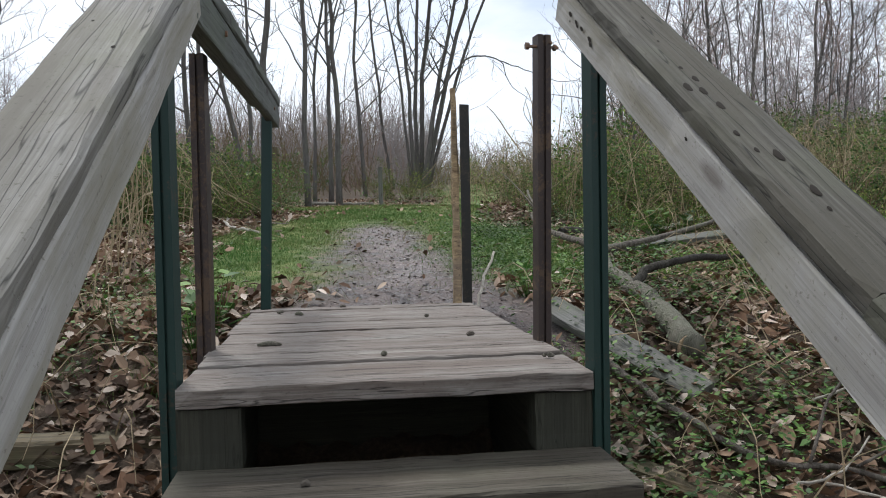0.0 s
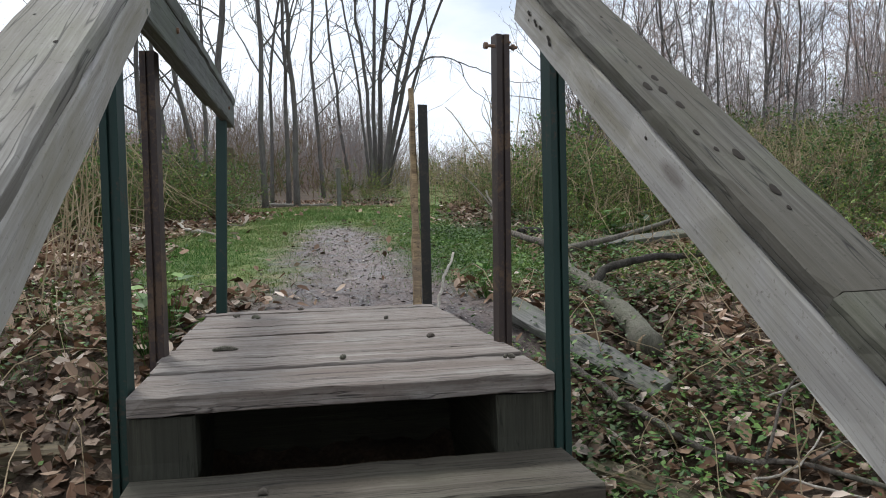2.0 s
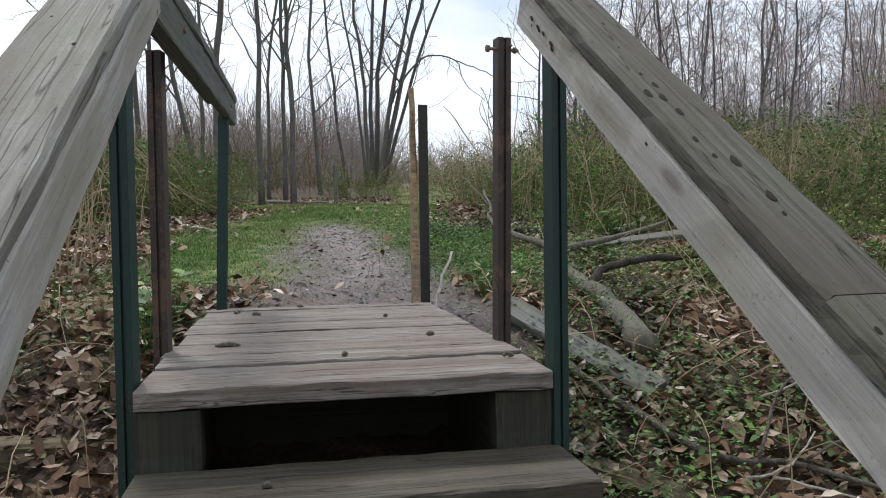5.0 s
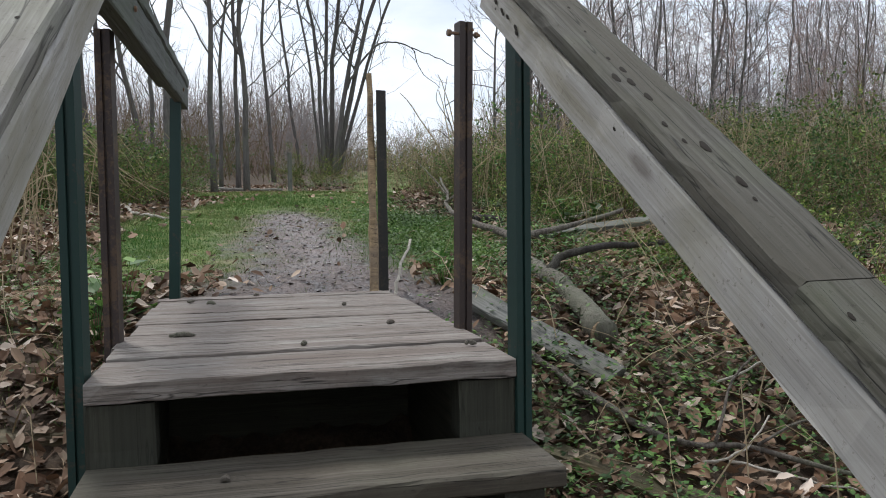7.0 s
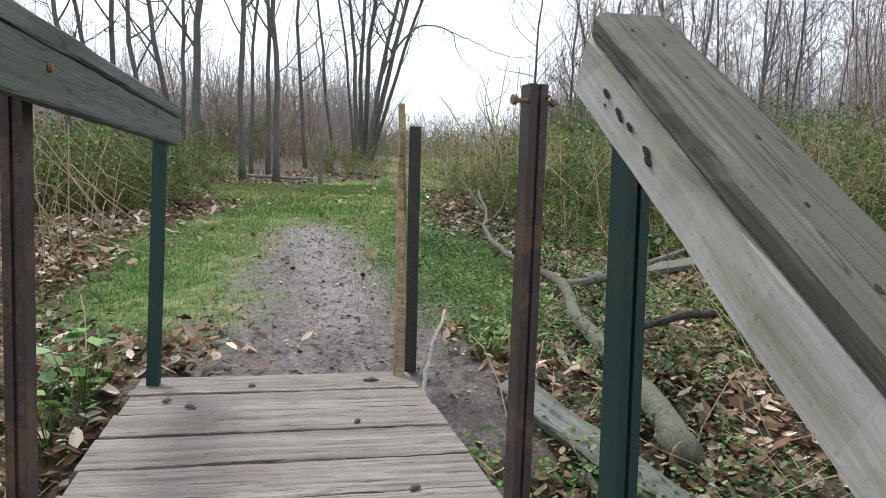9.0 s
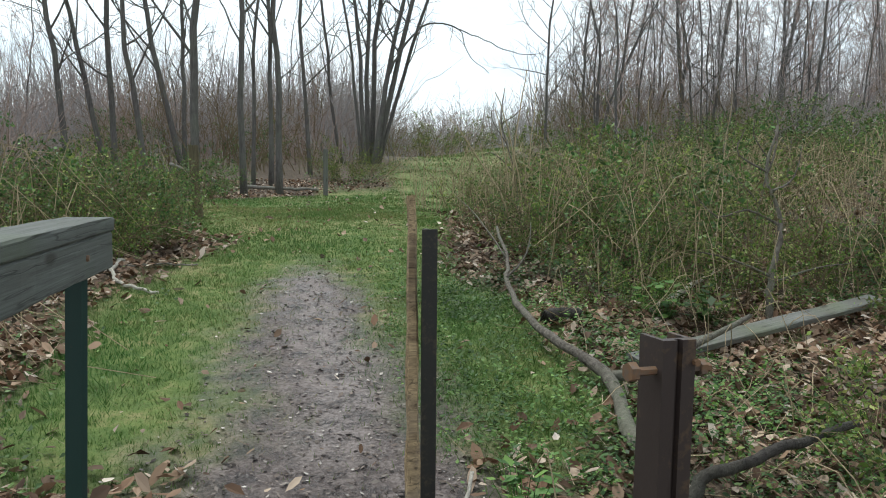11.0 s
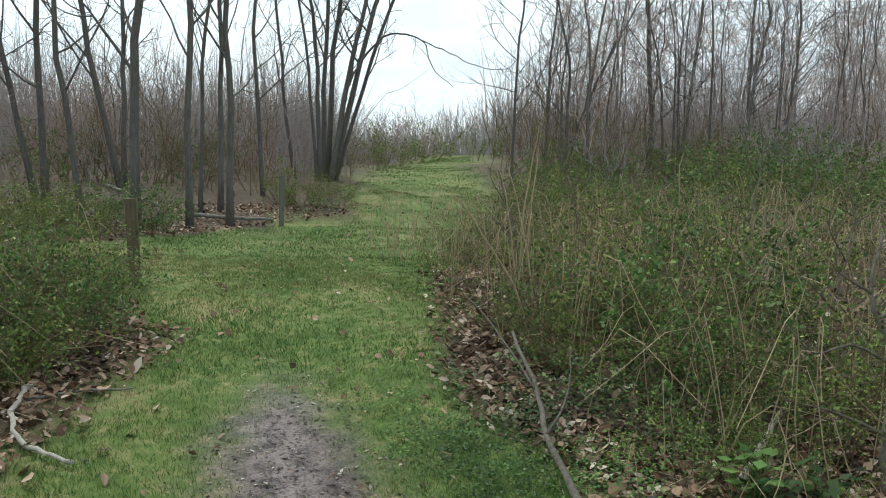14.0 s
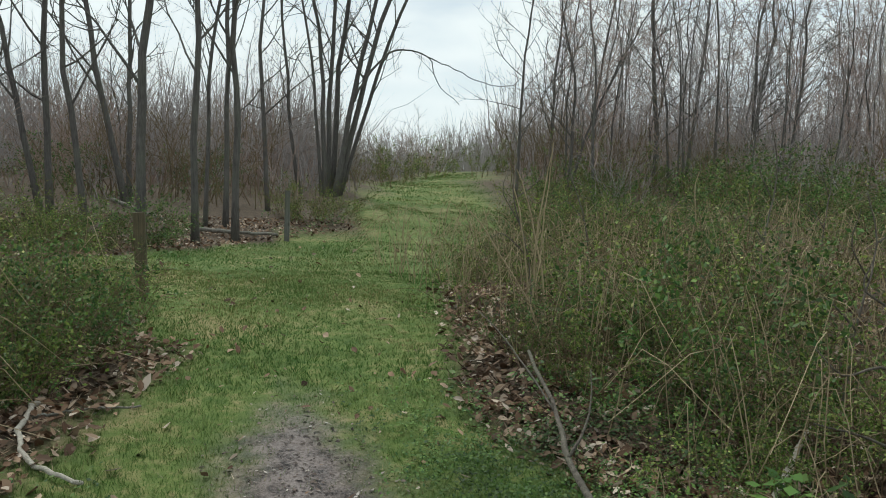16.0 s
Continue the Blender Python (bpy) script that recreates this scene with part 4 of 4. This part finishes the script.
def set_shrub(x, y, sc, low=False, label="", zs=1.0):
    st, lv = (LOWSHRUB if low else SHRUB)[rnd.randrange(3 if low else 4)]
    t = new("shrub", st)
    t.matrix_world = pose(x, y, float(land(x, y)) - .02, 0, 0, rnd.uniform(0, 360)) @ Matrix.Diagonal((sc, sc, sc * zs, 1))
    tagged(t, label or "tangled shrub with thin stems and fresh green leaves", "shrub", "shrubs")
    piece("leaves", lv, t)


count = 0
while count < 135:  # thicket on the right
    y = rnd.uniform(4.4, 24)
    e = float(right_edge(y))
    x = e + .5 + rnd.random() ** 1.4 * (6 + .25 * y)
    if y < 7 and x < 2.3:
        continue
    set_shrub(x, y, rnd.uniform(.55, 1.25) * (1 if x > e + 1.2 else .7) * (1 + .03 * max(y - 7, 0)), rnd.random() < .3)
    count += 1
count = 0
while count < 60:  # left of the path and beyond
    y = rnd.uniform(5.8, 17)
    e = float(left_edge(y))
    x = min(e, -1.0 if y < 10 else e) - .45 - rnd.random() ** 1.3 * 6
    if 9.2 < y < 13.2:
        continue
    set_shrub(x, y, rnd.uniform(.5, .95), rnd.random() < .45)
    count += 1
for x, y, sc in ((-1.6, 6.8, .8), (-1.25, 7.5, .75), (-1.15, 8.3, .75), (-2.0, 6.7, .95), (-1.7, 7.4, .95), (-2.5, 6.2, .9), (-3.2, 6.6, 1.1), (-2.2, 7.6, 1.0), (-1.5, 6.3, .5), (-6, 21, 1.4), (-7, 23, 1.5), (-4.5, 24, 1.5), (-1, 25, 1.4), (-8.5, 22, 1.5), (1, 24, 1.2), (6.0, 33, 1.6), (5.5, 38, 1.5), (8.5, 42, 2), (10.5, 44, 2.2), (12, 38, 1.8), (-1.35, 7.2, .75), (-1.7, 7.8, .8), (-1.3, 8.4, .6), (-2.2, 7.3, .9), (-2.8, 8.2, 1.0), (1.75, 19.6, 1.0), (2.2, 20, .9), (1.5, 20.2, 1.0), (2.6, 21.2, .8), (2.6, 6.2, .8), (2.9, 5.5, .8), (3.3, 6.8, 1.0), (2.35, 7.0, .8), (3.6, 5.0, .9), (4.3, 4.4, .9), (3.0, 4.6, .6)):
    set_shrub(x, y, sc, False)
count = 0
while count < 46:  # around the ditch
    x, y = rnd.choice((-1, 1)) * rnd.uniform(2.2, 7), rnd.uniform(-1.5, 5)
    set_shrub(x, y, rnd.uniform(.4, .9), rnd.random() < .5)
    count += 1

# tall dry reeds and canes
for i, (x, y, h, lx) in enumerate(((2.35, 7.4, 1.75, .12), (2.5, 7.3, 1.5, -.25), (2.42, 7.5, 1.3, -.15), (4.2, 6.6, 1.5, .1), (3.7, 7.2, 1.6, .05), (2.2, 6.6, 1.2, -.5), (2.9, 8.6, 1.7, .1))):
    z = float(land(x, y))
    s = Soup()
    s.tube(curve_pts([(0, 0, 0), (lx * .3, .02, h * .4), (lx * .9, .02, h * .8), (lx * 1.3, .03, h)], 9, .008, i), np.linspace(.010, .004, 9), 4)
    ob = new("dry_cane", s.mesh("dry_cane", M_STRAW))
    ob.location = (x, y, z)
    tagged(ob, "tall pale dry cane standing in the thicket", "cane", "dry canes")
s = Soup()
r = np.random.default_rng(9)
for k in range(1200):
    x, y = (r.uniform(2.0, 8.5), r.uniform(4.3, 14)) if k % 4 else (r.uniform(-5, -1.2), r.uniform(2, 9))
    z = float(land(x, y))
    a = r.uniform(0, 6.28)
    h, l = r.uniform(.25, 1.05), r.uniform(.3, 1.1)
    s.tube(curve_pts([(x, y, z), (x + .3 * l * math.cos(a), y + .3 * l * math.sin(a), z + h), (x + l * math.cos(a), y + l * math.sin(a), z + h * .55)], 7, .01, k), np.linspace(.0045, .002, 7), 3, False)
tagged(new("dry_stalks", s.mesh("dry_stalks", M_STRAW)), "arching dry straw-coloured stalks in the undergrowth", "dry stalks", kind="stuff")


# ---- small cover ----
def scatter(n, x0, x1, y0, y1, keep, seed):
    r = np.random.default_rng(seed)
    x, y = r.uniform(x0, x1, n), r.uniform(y0, y1, n)
    ok = r.uniform(0, 1, n) < keep(x, y)
    x, y = x[ok], y[ok]
    return r, np.stack([x, y, land(x, y)], 1)


def off_bridge(x, y):
    return 1.0 - ((np.abs(x) < .56) & (y < 1.97) & (y > -1.3))


def litter(seed, n, box, keep, size, name, label):
    r, c = scatter(n, *box, keep, seed)
    k = len(c)
    c[:, 2] += r.uniform(.004, .05, k)
    a = r.uniform(0, 6.28, k)
    u = np.stack([np.cos(a), np.sin(a), r.normal(0, .45, k)], 1)
    w = np.stack([-np.sin(a), np.cos(a), r.normal(0, .5, k)], 1)
    sz = size * r.uniform(.4, 1.25, (k, 1))
    s = Soup()
    s.leaves(c, u * sz, w * sz * r.uniform(.4, .7, (k, 1)), np.stack([np.zeros(k), np.zeros(k), sz[:, 0] * r.uniform(-.25, .5, k)], 1))
    tagged(new(name, s.mesh(name, M_LITTER)), label, "fallen leaves", kind="stuff")


def bare(x, y):
    return (1 - np.maximum(turf_mask(x, y), mud_mask(x, y)) * .99) * off_bridge(x, y)


litter(1, 62000, (-4.5, 4.5, -2.5, 4.5), bare, .034, "leaf_litter", "brown and tan dead leaves covering the ditch banks")
litter(2, 40000, (-8, 9, 4.5, 20), bare, .04, "leaf_litter", "brown dead leaves under the shrubs")
litter(4, 26000, (-3, 4.2, 4, 10), bare, .034, "leaf_litter", "brown dead leaves along the edges of the grass")
litter(5, 26000, (-12, 12, -9, 5), lambda x, y: bare(x, y) * ((np.abs(x) > 4.4) | (y < -2.4)), .034, "leaf_litter", "brown dead leaves on the woodland floor")
litter(3, 700, (-2, 2.5, 1.6, 12), lambda x, y: off_bridge(x, y) * .45, .017, "scattered_leaves", "loose dead leaves scattered on grass and path")

r, c = scatter(20000, -.9, 1.4, 1.7, 7.6, lambda x, y: mud_mask(x, y) * off_bridge(x, y) * .6, 4)
k = len(c)
c[:, 2] += .006
a = r.uniform(0, 6.28, k)
sz = r.uniform(.004, .012, (k, 1)) * r.choice((1, 1, 1.7), (k, 1))
s = Soup()
s.quads(c, np.stack([np.cos(a), np.sin(a), r.normal(0, .2, k)], 1) * sz, np.stack([-np.sin(a), np.cos(a), r.normal(0, .3, k)], 1) * sz * .5)
tagged(new("path_chips", s.mesh("path_chips", M_CHIPS)), "grey wood chips and bits of bark on the muddy path", "wood chips", kind="stuff")


def grass(seed, n, box, h, w, keep):
    r, c = scatter(n, *box, keep, seed)
    k = len(c)
    a = r.uniform(0, 6.28, k)
    patch = .6 + .5 * (wave(c[:, 0] * 1.3, c[:, 1] * 1.1) + .5)
    hh = h * r.uniform(.4, 1.3, k) * np.clip(patch, .4, 1.4)
    up = np.stack([r.normal(0, .5, k) * hh, r.normal(0, .5, k) * hh, hh], 1)
    s = Soup()
    s.blades(c - (0, 0, .006), up, np.stack([np.cos(a), np.sin(a), 0 * a], 1) * w)
    return s


turf_keep = lambda x, y: turf_mask(x, y) * (1 - .93 * mud_mask(x, y)) * off_bridge(x, y)
for seed, n, box, h, w in ((21, 110000, (-1.6, 2.3, 2.0, 6.5), .035, .0022), (22, 110000, (-2.2, 3.2, 6.5, 12), .04, .0035), (23, 90000, (-5, 7, 12, 24), .045, .007), (24, 30000, (2, 16, 24, 48), .06, .015)):
    tagged(new("grass", grass(seed, n, box, h, w, turf_keep).mesh("grass", M_GRASS)), "short patchy green lawn grass", "grass", kind="stuff")
# longer weeds by the deck and along edges
s = grass(25, 42000, (-3.0, 3.2, .9, 5.5), .085, .0028, lambda x, y: (1 - mud_mask(x, y)) * off_bridge(x, y) * (np.abs(x) > .62) * np.where(wave(x * 1.5, y * 1.5) > 0, .6, .08))
tagged(new("weeds", s.mesh("weeds", M_GRASS)), "tufts of longer green weeds by the bridge", "weeds", kind="stuff")


r, c = scatter(46000, -4.5, 5, -2, 8, lambda x, y: bare(x, y) * np.clip(.5 + wave(x * .9, y * 1.1 + 2) * 1.5, .15, 1), 41)
k = len(c)
c[:, 2] += r.uniform(.01, .05, k)
a = r.uniform(0, 6.28, k)
ln = r.uniform(.03, .16, (k, 1))
s = Soup()
s.blades(c, np.stack([np.cos(a), np.sin(a), r.normal(.1, .35, k)], 1) * ln, np.stack([-np.sin(a), np.cos(a), 0 * a], 1) * .0018)
tagged(new("dry_straw", s.mesh("dry_straw", M_STRAWBITS)), "dry straw and broken stalks strewn over the dead leaves", "straw", kind="stuff")


s = Soup()
r = np.random.default_rng(61)
for k in range(520):
    x = r.choice((-1, 1)) * r.uniform(.72, 3.2)
    y = r.uniform(-.8, 4.6)
    if x > 0 and turf_mask(x, y) > .3 or x < 0 and y > 2.2:
        continue
    z, a, l = float(land(x, y)), r.uniform(0, 6.28), r.uniform(.12, .7)
    if abs(x + l * math.cos(a)) < .62 or abs(x) < .62:
        continue
    h = r.uniform(.02, .16) if k % 3 else r.uniform(.15, .4)
    ex, ey = x + l * math.cos(a), y + l * math.sin(a)
    s.tube(curve_pts([(x, y, z + .01), ((x + ex) / 2, (y + ey) / 2, (z + float(land(ex, ey))) / 2 + h), (ex, ey, float(land(ex, ey)) + h * .6)], 7, .008, k), np.linspace(.0035, .0014, 7), 3, False)
tagged(new("dry_twigs", s.mesh("dry_twigs", M_STRAW)), "thin dry twigs and stalks strewn across the ditch banks", "twigs", kind="stuff")


def herbs(seed, n, box, keep, size, height, material, name, label):
    r, c = scatter(n, *box, keep, seed)
    k = len(c)
    c[:, 2] += r.uniform(.01, height, k)
    a = r.uniform(0, 6.28, k)
    sz = size * r.uniform(.5, 1.3, (k, 1))
    s = Soup()
    s.quads(c, np.stack([np.cos(a), np.sin(a), r.normal(0, .35, k)], 1) * sz, np.stack([-np.sin(a), np.cos(a), r.normal(0, .35, k)], 1) * sz * .6)
    tagged(new(name, s.mesh(name, material)), label, "ground cover", kind="stuff")


patchy = lambda x, y: np.clip(wave(x * 1.1 + 5, y * 1.2) * 2.2 + .25, .02, 1) * off_bridge(x, y) * (1 - .95 * mud_mask(x, y)) * (np.abs(x) > .6)
herbs(31, 135000, (.6, 5, -1.8, 6.5), lambda x, y: patchy(x, y) * (1 - turf_mask(x, y) * .8), .0135, .12, M_HERB, "ground_ivy", "low green ivy and herbs over the leaf litter")
herbs(32, 50000, (-4.5, -.6, -1.8, 6), lambda x, y: patchy(x, y) * (1 - turf_mask(x, y) * .8) * .7, .0135, .10, M_HERB, "ground_ivy", "low green ivy and herbs over the leaf litter")
herbs(33, 60000, (-9, 11, 6, 22), lambda x, y: patchy(x, y) * (1 - turf_mask(x, y)), .03, .2, M_DARKLEAF, "undergrowth", "green undergrowth below the shrubs")


herbs(34, 40000, (.62, 2.4, 1.9, 6), lambda x, y: np.clip(.35 + wave(x * 1.6, y * 1.4), 0, 1) * (1 - mud_mask(x, y)), .011, .07, M_HERB, "clover_patch", "bright green clover and weeds beside the path")


def broadleaf(x, y, seed, n, size, label):
    r = np.random.default_rng(seed)
    s = Soup()
    a = r.uniform(0, 6.28, n)
    rad = r.uniform(.02, .14, n) * size / .03
    c = np.stack([rad * np.cos(a), rad * np.sin(a), r.uniform(.03, .22, n) * size / .03], 1)
    u = np.stack([np.cos(a), np.sin(a), r.normal(.1, .3, n)], 1)
    w = np.stack([-np.sin(a), np.cos(a), r.normal(0, .25, n)], 1)
    sz = size * r.uniform(.7, 1.3, (n, 1))
    s.quads(c, u * sz, w * sz * .7)
    for q in c:
        s.tube([(0, 0, -.02), q * (.6, .6, .5), q], [.002, .002, .0015], 3, False)
    ob = new("leafy_plant", s.mesh("leafy_plant", M_HERB))
    ob.location = at(x, y)
    tagged(ob, label, "plant", "leafy plants")


broadleaf(-.66, 1.75, 1, 26, .038, "bright green broad-leaved plant at the deck corner")
broadleaf(-.72, 1.55, 2, 16, .034, "bright green broad-leaved plant at the deck corner")
broadleaf(2.5, 4.35, 3, 60, .04, "bright green leafy plant below the thicket")
broadleaf(2.75, 4.2, 4, 40, .04, "bright green leafy plant below the thicket")
broadleaf(.85, 2.1, 5, 30, .028, "small green weed clump by the stake")

# twigs and bark scraps on the deck
for i, (x, y, l, rz) in enumerate(((-.33, .60, .075, 8), (.30, .66, .03, 30), (.43, .20, .03, -15), (.22, 1.2, .02, 50), (-.36, 1.5, .03, 40), (-.38, 1.72, .05, 5), (-.28, 1.42, .04, -25), (-.1, 1.66, .025, 10), (.0, .33, .012, 0), (.33, 1.78, .06, -20), (-.2, -.15, .02, 0))):
    s = Soup()
    s.tube(curve_pts([(-l / 2, 0, 0), (0, l * .08, .003), (l / 2, 0, 0)], 5, .001, i), [.004, .007, .008, .007, .003], 6)
    z = .005 if y > -.0 else -.185
    ob = piece("bark_scrap", s.mesh("bark_scrap", M_LOG), None, pose(x, y, z if y < 1.71 else z - .02, 0, 0, rz))
    tagged(ob, "small dark scrap of bark lying on the planks", "bark scrap", "bark scraps")
